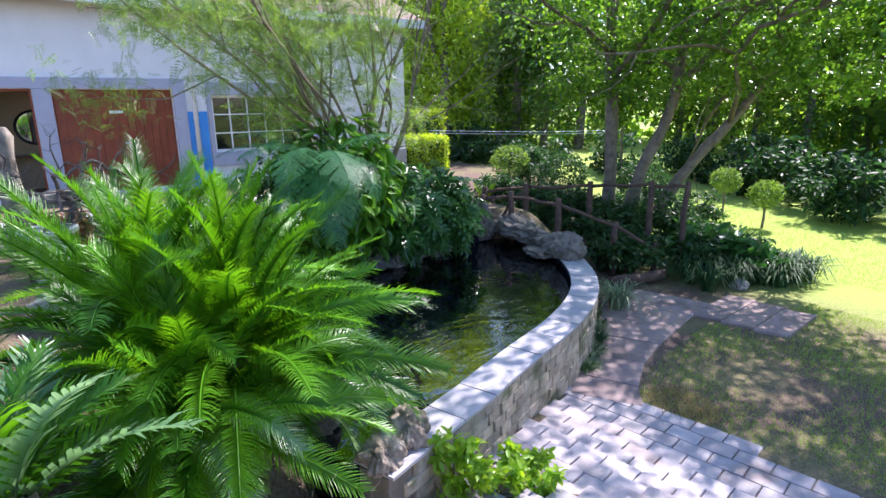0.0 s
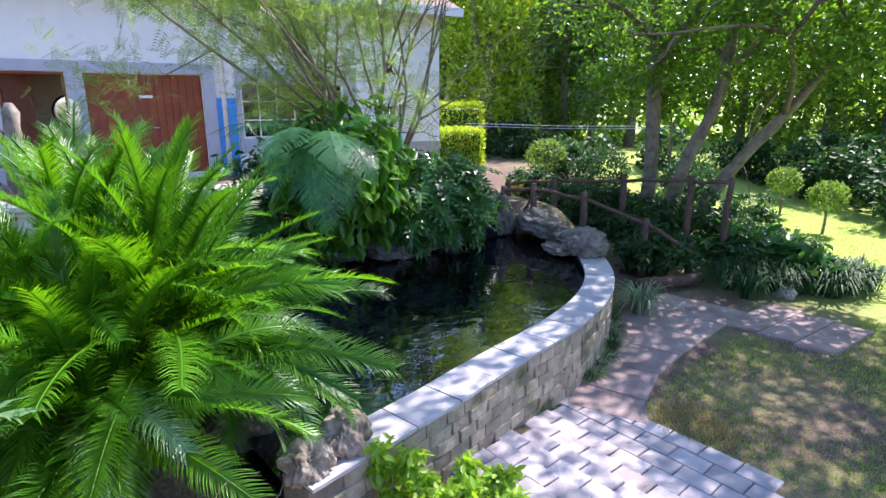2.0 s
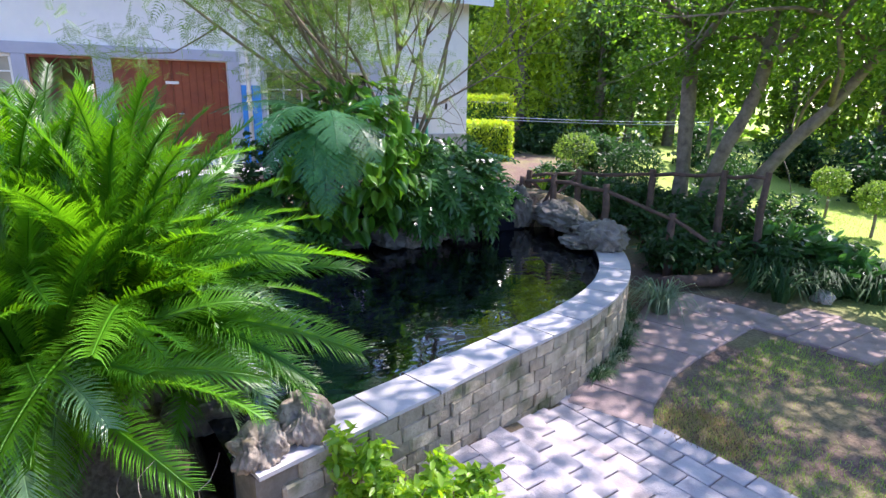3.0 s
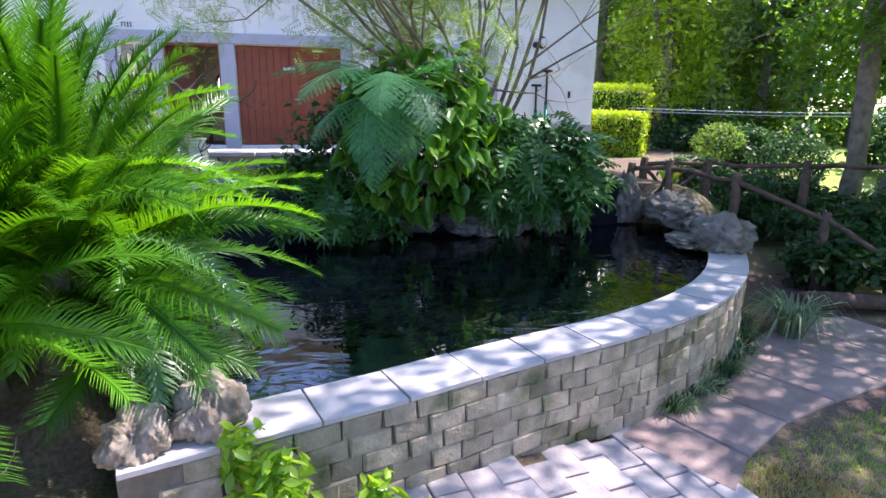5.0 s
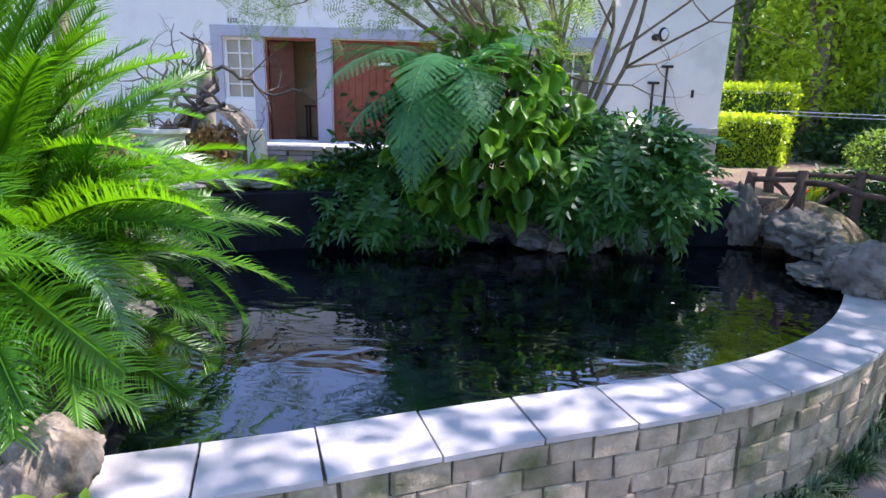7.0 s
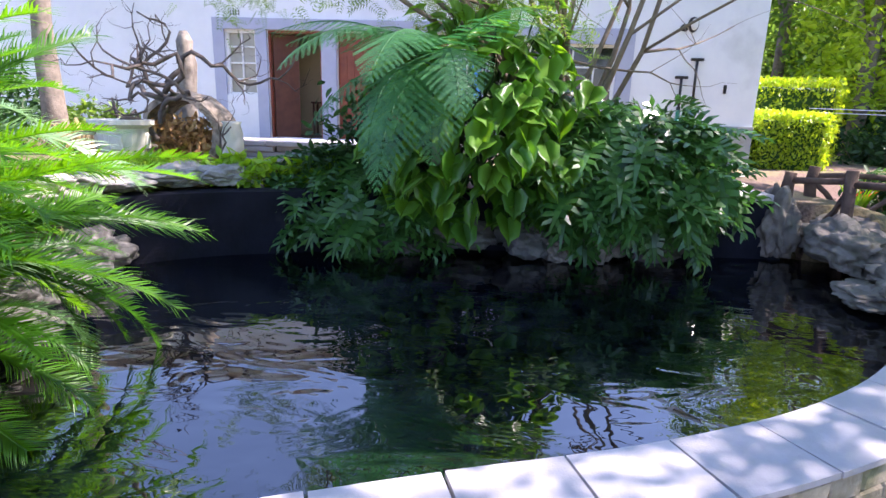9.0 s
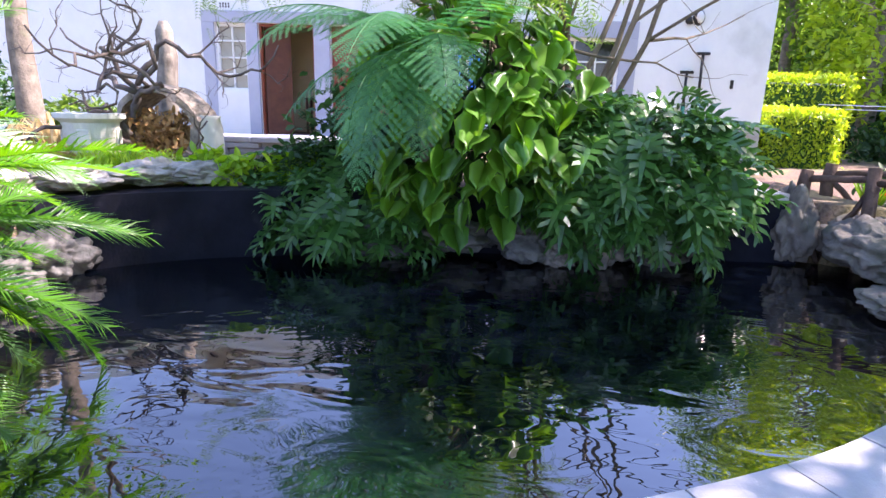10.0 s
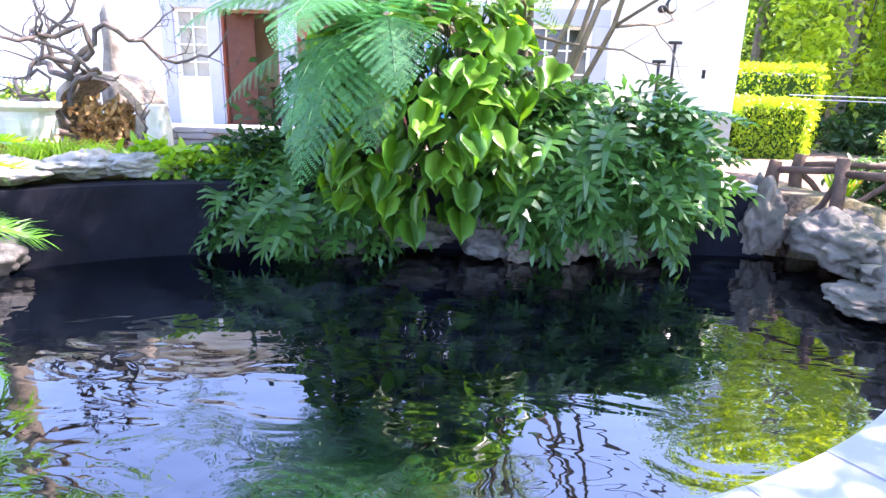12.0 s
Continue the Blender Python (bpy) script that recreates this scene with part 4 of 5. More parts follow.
# ---- planting: the large things ----
# one frond kind in six is paler: sky sheen put into its colour
for k, (cx, cy, nf, ln, th) in enumerate(((-3.0, 3.68, 108, 1.48, 0.54), (-2.62, 3.28, 88, 1.32, 0.46), (-3.2, 3.82, 50, 1.08, 0.28), (-3.4, 3.2, 64, 1.5, 0.7))):
    cycad("glossy green cycad head in the clump beside the pond", cx, cy, h_at(cx, cy), nf, ln, ("cycad", "cycad", "cycad", "cycad", "cycad_sheen", "cycad"), 41 + 9 * k, trunk_h=th)["group"] = "cycad clump by the pond"
cycad("pale broad leaved cycad on the bank", -2.0, 2.3, h_at(-2.0, 2.3), 30, 0.85, ("cycad_sheen", "cycad_sheen", "cycad"), 53, trunk_h=0.6, pairs=22, leaf_len=0.22, width=0.014, hi=1.1)

fern = thing("tree_fern", "arching green tree fern over the pond", "fern", pose(-6.3, 6.0, 1.1))
part("trunk", tube([(0, 0, -0.1), (0.02, 0, 0.6), (0.05, -0.02, 1.15)], [0.09, 0.08, 0.06], 10, rough=0.5), M["bark"], fern, "brown fibrous fern trunk")
fm = [fern_mesh("frond", 1.75, 25, 0.48, M["fern"], 61, 1.55), fern_mesh("frond", 1.5, 22, 0.44, M["fern"], 62, 1.25), fern_mesh("frond", 1.4, 21, 0.42, M["fern"], 63, 1.9)]
for yaw, el, k, s in ((-0.25, 0.25, 0, 1.0), (-0.75, 0.30, 0, 1.0), (-1.15, 0.35, 1, 1.05), (0.15, 0.2, 2, 1.0), (-0.5, -0.05, 2, 1.05), (-1.6, 0.35, 1, 1.0), (0.7, 0.5, 1, 0.9), (2.2, 0.6, 1, 0.9), (-2.4, 0.5, 1, 0.95), (-0.05, -0.25, 2, 0.9), (-0.35, -0.3, 0, 0.95), (-0.9, -0.15, 1, 0.95)):
    f = new("frond", fm[k])
    f.parent = fern
    f.matrix_basis = Matrix.LocRotScale((0.05, 0, 1.12), Euler((0.05, -el, yaw)), (s, s, s))

rng = np.random.default_rng(71)
SPLIT = [split_leaf_mesh("leaf", M["philo"], 80 + k) for k in range(3)]
HEART = heart_leaf_mesh("leaf", M["heart"])


def leaf_mass(name, label, category, meshes, n, ylo, yhi, zlo, zhi, xa, size, seed, bulge=0.45, base=(-6.4, 6.5)):
    """Leaves on a bulging front that hangs over the pond, each on its stalk."""
    r = np.random.default_rng(seed)
    t = thing(name, label, category, pose(base[0], base[1], BANK))
    bm = bmesh.new()
    for i in range(n):
        y, z = r.uniform(ylo, yhi), r.uniform(zlo, zhi)
        u, w = 2 * (y - ylo) / (yhi - ylo) - 1, 2 * (z - zlo) / (zhi - zlo) - 1
        if u * u + 0.8 * w * w > 1.05:
            y, z = ylo + (yhi - ylo) * (0.5 + u * 0.33), zlo + (zhi - zlo) * (0.5 + w * 0.33)
            u, w = u * 0.66, w * 0.66
        x = xa + bulge * math.sqrt(max(0.0, 1 - 0.8 * u * u - 0.55 * w * w)) - r.uniform(0, 0.35) - 0.42 * max(0.0, w + 0.3)
        yaw = u * 0.9 + r.normal(0, 0.75)
        droop = r.uniform(0.1, 1.25) - 0.25 * w
        s = size * r.uniform(0.7, 1.25)
        set_leaf(meshes[i % len(meshes)], t, (x, y, z), yaw, droop, s, r.normal(0, 0.3))
        if i % 2 == 0:
            q = Vector((x, y, z)) - t.matrix_basis.translation
            o = Vector((-0.1, q.y * 0.6, q.z * 0.6 - 0.1))
            tube([o, o.lerp(q, 0.6) + Vector((0, 0, 0.12)), q], [0.008, 0.006, 0.004], 4, bm)
    part("stalk", bm, M["shrub"], t)["kind"] = "stuff"
    return t


leaf_mass("philodendron", "dark glossy split leaf philodendron hanging over the pond", "philodendron", SPLIT, 250, 6.75, 8.65, 0.92, 2.05, -6.45, 0.42, 91, 0.7, (-6.6, 7.75))
leaf_mass("philodendron", "dark split leaf philodendron low beside the fern", "philodendron", SPLIT, 140, 4.45, 6.15, 0.74, 1.5, -6.4, 0.38, 92, 0.5, (-6.5, 5.4))
leaf_mass("climbing_vine", "bright green heart leaved climber on the stems", "climber", [HEART], 340, 5.35, 7.35, 0.92, 2.85, -6.45, 0.23, 93, 0.9, (-6.5, 6.4))
shrub("dense dark evergreen shrub behind the philodendron", -7.3, 7.6, BANK - 0.05, (0.55, 0.95, 0.42), 3600, 0.11, "shrub", 94)
shrub("dense dark shrub under the fern fronds", -6.8, 5.9, BANK - 0.05, (0.5, 1.0, 0.62), 3600, 0.11, "shrub", 95)
shrub("dark leafy shrub on the pond bank", -6.75, 5.0, BANK - 0.05, (0.4, 0.6, 0.2), 1100, 0.10, "shrub", 96)

# the many-stemmed feathery tree on the island
rng = np.random.default_rng(101)
ft = thing("feathery_tree", "many stemmed small tree with feathery pale green leaves", "tree", pose(-7.15, 7.2, 1.1))
tips = []
for k in range(13):
    a = -1.9 + 3.1 * k / 12 + rng.normal(0, 0.1)
    bm = bmesh.new()
    way = Vector((0.25 * math.cos(a * 2) + 0.1, math.sin(a) * 1.0, 1.5 + 0.5 * math.cos(a)))
    q, r = limb(rng, (rng.normal(0, 0.12), rng.normal(0, 0.15), 0), way, rng.uniform(3.2, 4.6), 0.036, 0.10, 8, 0.03)
    sub_limbs(rng, bm, q, r, 2, tips, 0.14, 4, 0.05, 6)
    part("stem", bm, M["twig"], ft, smooth=True)
for k in range(4):
    bm = bmesh.new()
    q, r = limb(rng, (0.1, -0.2, 0.9), (0.35 + 0.15 * k, -1.0, 0.9 - 0.10 * k), 4.8, 0.03, 0.12, 9, 0.01)
    sub_limbs(rng, bm, q, r, 2, tips, 0.2, 3, 0.02, 6)
    part("stem", bm, M["twig"], ft, smooth=True)
tp = np.array([tuple(p) for p in tips])
tp = tp[(tp[:, 2] > 1.15) & ((tp[:, 1] < -0.15) | ((tp[:, 2] > 2.4) & (tp[:, 1] < 0.45)))]
pick = tp[rng.integers(0, len(tp), 9500)] + rng.normal(0, 0.15, (9500, 3))
part("crown", foliage("crown", pick, rng, 0.22, M["feather"], SPRAY_V, SPRAY_F, 0.7), None, ft, "feathery divided leaves")

# trees over the path and behind the lawn
rngt = np.random.default_rng(11)
# the crowns at y 9.4 to 11.0 hang out of view, added for shade
tree("tall tree with grey forked trunks and glossy crown", [
    [(-7.1, 13.5, 0.2, 0.17), (-7.05, 13.45, 1.6, 0.14), (-7.25, 13.5, 4.0, 0.12), (-7.6, 13.6, 6.5, 0.07)],
    [(-6.6, 13.4, 0.2, 0.16), (-6.2, 13.4, 1.6, 0.13), (-5.7, 13.5, 2.9, 0.11), (-5.6, 13.6, 4.6, 0.09), (-5.2, 13.4, 6.5, 0.05)],
    [(-6.2, 13.6, 0.2, 0.14), (-5.4, 13.9, 1.7, 0.11), (-4.6, 14.1, 2.8, 0.09), (-3.6, 14.2, 4.4, 0.06)],
], [((-6.6, 13.2, 5.9), (3.2, 2.6, 2.1), 3), ((-4.0, 13.2, 5.2), (2.8, 2.2, 1.7), 2.2), ((-1.6, 12.6, 4.9), (2.4, 2.2, 1.5), 2), ((-8.2, 14.6, 4.6), (1.8, 1.8, 1.9), 1.2), ((-5.5, 13.4, 3.7), (2.4, 1.2, 0.8), 1.1), ((-3.4, 13.6, 3.6), (1.8, 1.2, 0.7), 0.8), ((-7.8, 14.2, 3.4), (1.4, 1.2, 0.9), 0.8), ((-3.2, 9.4, 5.7), (1.9, 1.5, 0.6), 0.75), ((-1.2, 10.8, 5.5), (1.9, 1.5, 0.7), 0.35), ((-4.6, 11.0, 5.6), (1.9, 1.4, 0.7), 0.6), ((-6.7, 10.2, 5.5), (1.7, 1.4, 0.6), 0.75), ((-5.6, 15.8, 4.7), (2.4, 1.2, 0.8), 1.3), ((-8.2, 15.6, 4.4), (1.8, 1.2, 0.9), 0.9)], 37300, 0.135, "canopy", 21, limbs=7)
tree("broad shade tree beyond the lawn edge", [[(1.2, 14.5, 0, 0.2), (1.0, 14.4, 2.5, 0.16), (0.6, 14.0, 5.0, 0.1)]],
     [((0.6, 13.0, 5.4), (2.4, 2.2, 1.5), 2), ((2.0, 15.0, 5.0), (2.2, 2.0, 1.6), 1)], 8000, 0.14, "canopy", 22)
for k in range(30):
    a = k / 29
    x = -36 + 46 * a + rngt.normal(0, 0.8)
    y = 25 + 3.5 * math.sin(a * 3.1) + rngt.normal(0, 1.5) - (6 if x < -16 else 0)
    hh = rngt.uniform(8, 12)
    tree("dense green garden tree behind the lawn", [[(x, y, 0, 0.2), (x + 0.2, y, 2.5, 0.15), (x, y, hh * 0.7, 0.06)]],
         [((x, y, hh * 0.36), (2.6, 2.2, hh * 0.36), 2), ((x, y, hh * 0.75), (2.4, 2.2, hh * 0.3), 1.4)], 4200, float(rngt.uniform(0.2, 0.34)), ("wood_far", "canopy", "feather", "wood_far", "feather")[k * 3 % 5], 100 + k, group="woodland behind the lawn", limbs=1)
for k in range(22):
    x = -24 + 28 * k / 21 + rngt.normal(0, 0.4)
    y = 20.8 + 1.2 * math.sin(k * 0.7) + rngt.normal(0, 0.4) - (3.5 if x < -10 else 0)
    shrub("dark understorey shrub under the garden trees", x, y, 0.0, (1.3, 1.0, 0.85 + rngt.uniform(0, 0.35)), 1500, 0.2, "shrub", 300 + k, group="understorey shrubs")

for k, (x, y, hh) in enumerate(((-17.6, 16.6, 11.5), (-19.8, 18.4, 13.0), (-17.2, 20.2, 12.0), (-21.5, 16.2, 13.0), (-16.0, 23.0, 12.0))):
    tree("tall leafy tree behind the end of the house", [[(x, y, 0, 0.24), (x + 0.2, y, 3.5, 0.18), (x, y + 0.1, hh * 0.8, 0.06)]],
         [((x, y, hh * 0.32), (1.9, 1.9, hh * 0.28), 1.4), ((x, y, hh * 0.7), (2.1, 2.1, hh * 0.32), 2)], 6500, 0.24, ("hedge", "wood_far", "pale_leaf", "feather", "feather")[k], 160 + k, group="trees behind the house", limbs=3)

# ---- hedge, topiary and far garden ----
def hedge_block(label, x0, y0, z0, x1, y1, z1, n, seed):
    r = np.random.default_rng(seed)
    t = thing("hedge", label, "hedge", pose((x0 + x1) / 2, (y0 + y1) / 2, z0), group="clipped hedge tiers")
    d = np.array([(x1 - x0) / 2, (y1 - y0) / 2, (z1 - z0) / 2])
    pts = r.uniform(-1, 1, (n, 3))
    ax = r.choice([0, 1, 2], n, p=[0.42, 0.28, 0.30])
    sg = np.where(r.uniform(size=n) < 0.5, -1, 1)
    sg = np.where(ax == 2, 1, sg)
    pts[np.arange(n), ax] = sg
    pts = pts * d * (1 - 0.06 * r.uniform(0, 1, (n, 1))) + np.array([0, 0, d[2]]) + r.normal(0, 0.03, (n, 3))
    # plain dark box: its colour stands in for shade inside the hedge
    part("core", box(-d[0] * 0.86, -d[1] * 0.86, 0, d[0] * 0.86, d[1] * 0.86, d[2] * 1.86, 0.05), M["shrub"], t, "dark box for the shaded inside")
    part("leaves", foliage("leaves", pts, r, 0.09, M["hedge"], flat=0.9), None, t)
    return t


hedge_block("bright clipped lower hedge in full sun", -14.2, 11.98, 0.5, -12.9, 13.35, 1.98, 7000, 401)
hedge_block("bright clipped upper hedge in full sun", -15.6, 12.3, 0.5, -14.3, 14.3, 2.72, 7000, 402)


def ball_tree(label, x, y, stem, radius, seed, n=1500, leaf="feather", size=0.07):
    r = np.random.default_rng(seed)
    z = h_at(x, y)
    t = thing("ball_topiary", label, "topiary", pose(x, y, z), group="clipped ball standards")
    part("stem", tube([(0, 0, -0.05), (0.01, 0.01, stem * 0.5), (0, 0, stem + radius * 0.4)], [0.035, 0.03, 0.025], 7), M["bark"], t)
    p = r.normal(size=(n, 3))
    p /= np.linalg.norm(p, axis=1)[:, None]
    p *= radius * r.uniform(0.72, 1.0, (n, 1)) * np.array([1, 1, 0.85])
    p[:, 2] += stem + radius * 0.8
    part("crown", foliage("crown", p, r, size, M[leaf], flat=0.9), None, t)
    return t


ball_tree("round clipped standard on a thin stem in the lawn", -6.7, 18.1, 0.55, 0.41, 411)
ball_tree("round clipped standard on a thin stem in the lawn", -5.1, 16.9, 0.5, 0.40, 412)
ball_tree("dense clipped ball shrub below the hedge", -10.5, 13.6, 0.35, 0.55, 413, leaf="feather")
ball_tree("dark clipped ball shrub behind the railing", -9.3, 14.4, 0.3, 0.7, 414, 2200, "shrub", 0.09)
ball_tree("dark clipped ball shrub behind the railing", -7.9, 16.0, 0.3, 0.7, 415, 2200, "shrub", 0.09)

for k, zz in enumerate((1.98, 2.06)):
    wire = new("garden_wire", bm_mesh("garden_wire", tube(spline([(-14.0, 13.4, zz + 0.06), (-12.0, 16.0, zz), (-10.2, 18.2, zz + 0.03)], 6), [0.009] * 13, 5), M["steel"]))
    tagged(wire, "taut grey wire between hedge and post", "wire", group="pair of wires")
wp = new("wire_post", bm_mesh("wire_post", tube([(-10.2, 18.2, -0.1), (-10.2, 18.2, 2.2)], [0.06, 0.05], 8, rough=0.3), M["bark"]))
tagged(wp, "rough timber post that holds the wires", "post")

fl = thing("crane_flower", "orange crane flower among strap leaves by the railing", "flower", pose(-9.6, 11.9, h_at(-9.6, 11.9)))
fbm = bmesh.new()
for k in range(14):
    a = k * 2.4
    tube([(0, 0, 0), (0.12 * math.cos(a), 0.12 * math.sin(a), 0.45), (0.3 * math.cos(a), 0.3 * math.sin(a), 0.75)], [0.012, 0.02, 0.004], 4, fbm)
part("leaves", fbm, M["lime"], fl)
for k in range(2):
    part("bloom", tube([(0.06 * k, 0.1 * k - 0.1, 0.3), (0.05 + 0.06 * k, 0.1 * k - 0.1, 0.52), (0.12 + 0.06 * k, 0.16 * k - 0.02, 0.60)], [0.008, 0.022, 0.003], 6), M["flower"], fl, "orange pointed bloom")

# ---- bank by the house: urn, dead tree, pots ----
def lathe(profile, seg=28):
    bm = bmesh.new()
    rings = [[bm.verts.new((r * math.cos(2 * math.pi * k / seg), r * math.sin(2 * math.pi * k / seg), z)) for k in range(seg)] for r, z in profile]
    for a, b in zip(rings, rings[1:]):
        for k in range(seg):
            bm.faces.new((a[k], a[(k + 1) % seg], b[(k + 1) % seg], b[k]))
    bm.faces.new(rings[0][::-1])
    bm.faces.new(rings[-1])
    return bm


urn = thing("garden_urn", "weathered cream cast stone urn on a pedestal", "urn", pose(-6.62, 2.82, 1.10) @ Matrix.Scale(0.95, 4))
part("pedestal", lathe([(0.2, 0), (0.2, 0.06), (0.14, 0.09), (0.11, 0.16), (0.12, 0.22)]), M["urn"], urn, smooth=False)
part("bowl", lathe([(0.12, 0.222), (0.2, 0.28), (0.235, 0.42), (0.25, 0.56), (0.31, 0.60), (0.31, 0.645), (0.26, 0.65), (0.235, 0.6), (0.2, 0.45)]), M["urn"], urn)
for a in range(4):
    q = a * math.pi / 2 + 0.3
    part("relief_panel", box(0.225, -0.06, 0.35, 0.252, 0.06, 0.5, 0.008), M["urn"], urn, place=pose(0, 0, 0, 0, 0, math.degrees(q)))

hl = thing("hollow_log", "large hollow log section filled with dry orange litter", "log", pose(-7.6, 3.02, h_at(-7.6, 3.02)) @ Matrix.Scale(0.9, 4))
seg = 30
hb = bmesh.new()
rings = []
for r, x in ((0.40, -0.3), (0.5, -0.28), (0.52, 0.0), (0.5, 0.28), (0.42, 0.3), (0.38, 0.0), (0.38, -0.2)):
    rings.append([hb.verts.new((x + 0.04 * noise.noise(Vector((k * 0.4, r * 9, 1))), r * (1 + 0.12 * noise.noise(Vector((math.cos(k / seg * 6.283) * 2, math.sin(k / seg * 6.283) * 2, 3)))) * math.cos(2 * math.pi * k / seg), 0.46 + r * math.sin(2 * math.pi * k / seg))) for k in range(seg)])
for a, b in zip(rings, rings[1:]):
    for k in range(seg):
        hb.faces.new((a[k], a[(k + 1) % seg], b[(k + 1) % seg], b[k]))
part("shell", hb, M["drift"], hl, "split bleached bark shell")
r_ = np.random.default_rng(8)
lp = r_.uniform(-1, 1, (900, 3)) * np.array([0.22, 0.34, 0.3]) + np.array([0.1, 0, 0.36])
part("litter", foliage("litter", lp, r_, 0.1, M["litter"], flat=1.0), None, hl, "dry orange and brown leaves")
tagged(tuft("dry brown strap leaves heaped on the bank", -7.6, 1.75, h_at(-7.6, 1.75), 90, 0.7, "dry_blade", 9, "dry_strap_plant", spreadr=0.25, width=0.02), category="dry leaves")

gp_ = new("standing_stone", bm_mesh("standing_stone", tube([(0, 0, -0.1), (0.01, 0, 0.5), (0.0, 0.02, 0.95), (0.01, 0.03, 1.15), (0.02, 0.03, 1.24)], [0.10, 0.10, 0.09, 0.07, 0.03], 12, rough=0.7), M["rock"], True))
gp_.matrix_basis = pose(-8.5, 2.55, h_at(-8.5, 2.55)) @ Matrix.Diagonal((1.2, 1.2, 1.32, 1))
tagged(gp_, "tall grey lichen covered standing stone", "stone")
jug = thing("garden_jar", "tall pale buff clay jar beside dry litter", "jar", pose(-7.35, 3.62, h_at(-7.35, 3.62)))
part("body", lathe([(0.1, 0), (0.12, 0.2), (0.115, 0.45), (0.09, 0.55), (0.11, 0.58), (0.085, 0.58)], 20), M["urn"], jug, smooth=True)

dt = thing("dead_tree", "bare twisted dead tree with dark crooked branches", "dead tree", pose(-6.9, 3.0, h_at(-6.9, 3.0)))
rd = np.random.default_rng(17)
for k, (wy, wx, ln) in enumerate(((-1.0, 0.1, 1.9), (-0.5, 0.3, 1.8), (0.1, 0.0, 1.7), (0.6, 0.2, 1.8), (1.0, 0.1, 1.7), (0.3, -0.4, 1.7), (-1.2, 0.2, 2.1), (-0.2, 0.35, 2.0), (0.8, -0.2, 1.9))):
    bm = bmesh.new()
    q, r = limb(rd, (0, 0.02 * k, 0.0 if k == 2 else 0.3 + 0.08 * k), (wx, wy, 0.75), ln, 0.029, 0.6, 16, 0.02)
    sub_limbs(rd, bm, q, r, 2, [], 0.5, 4, 0.0, 6)
    part("branch", bm, M["dead"], dt, smooth=True)

tree("slim mottled trunk tree beside the house", [[(-8.9, 0.45, 1.0, 0.16), (-8.9, 0.42, 2.6, 0.14), (-8.85, 0.5, 4.5, 0.12), (-8.9, 0.4, 6.5, 0.08)]],
     [((-8.9, 0.0, 6.8), (2.0, 2.2, 1.4), 1), ((-9.2, -2.0, 4.0), (1.2, 1.4, 1.8), 1)], 5000, 0.14, "canopy", 23)
for k, (x, y, rr) in enumerate(((-9.8, -1.2, 1.0), (-10.5, 0.1, 0.6), (-8.5, -1.6, 1.2), (-6.0, 0.8, 0.7), (-7.0, 0.6, 0.6), (-5.0, 1.2, 0.7))):
    shrub("leafy green shrub on the bank by the house", x, y, h_at(x, y) - 0.03, (rr, rr, rr * 0.7), 1500, 0.12, "feather" if k % 2 else "shrub", 420 + k, group="bank shrubs")
for k, (x, y, nn, ln) in enumerate(((-6.32, 3.28, 170, 0.36), (-6.42, 3.45, 160, 0.32), (-6.28, 3.08, 150, 0.32))):
    tuft("bright green feathery tuft on the pond bank", x, y, BANK, nn, ln, "lime", 430 + k, "feathery_tuft", "bright tufts beside the urn", 0.006, 0.14)
for k, (x, y) in enumerate(((-6.5, 3.85), (-6.42, 4.15), (-6.5, 4.45), (-6.5, 4.8))):
    shrub("low glossy leafy plant on the pond bank", x, y, BANK - 0.05, (0.2, 0.24, 0.15), 300, 0.13, "lime", 440 + k, "bank_plant", "low bank plants")

# ---- rocks ----
rock("large pale boulder on the end of the coping", -4.56, 9.18, 0.86, (0.27, 0.21, 0.23), 1, turn=40)
rock("rounded grey boulder beside the coping end", -4.95, 9.48, 0.78, (0.36, 0.26, 0.2), 2, turn=20)
rock("flat grey rock slab at the water", -5.22, 9.28, 0.66, (0.36, 0.24, 0.085), 3, turn=150)
rock("upper flat grey rock slab", -5.25, 9.5, 0.80, (0.3, 0.24, 0.08), 7, turn=140)
rock("long pitted grey rock overhanging the water", -5.95, 9.53, 0.84, (0.58, 0.27, 0.2), 4, turn=-14, sharp=0.4, pits=0.34)
rock("knobbly upright grey rock at the corner of the pond", -6.62, 9.24, 0.87, (0.21, 0.19, 0.36), 6, sharp=0.4, pits=0.34)
rock("rough grey rock below the railing", -6.35, 9.75, 0.84, (0.36, 0.28, 0.2), 5, turn=60, sharp=0.4)
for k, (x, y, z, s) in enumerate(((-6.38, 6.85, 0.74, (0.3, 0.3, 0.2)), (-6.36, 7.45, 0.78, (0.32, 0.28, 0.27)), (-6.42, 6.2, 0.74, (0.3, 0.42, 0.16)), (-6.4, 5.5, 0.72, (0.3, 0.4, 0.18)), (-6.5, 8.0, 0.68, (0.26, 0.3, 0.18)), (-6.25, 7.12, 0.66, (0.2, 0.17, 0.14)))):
    rock("grey rock under the hanging leaves", x, y, z, s, 10 + k, "rock_dark" if k not in (1, 5) else "rock", pits=0.26)
for k, (x, y, sx) in enumerate(((-6.15, 3.62, 0.36), (-5.8, 3.2, 0.42), (-5.2, 2.95, 0.42), (-6.3, 3.98, 0.28), (-4.5, 3.2, 0.4))):
    rock("pale flat rock along the bank top", x, y, BANK + 0.06, (sx, sx * 0.7, 0.11), 20 + k, "pale_rock", turn=k * 35)
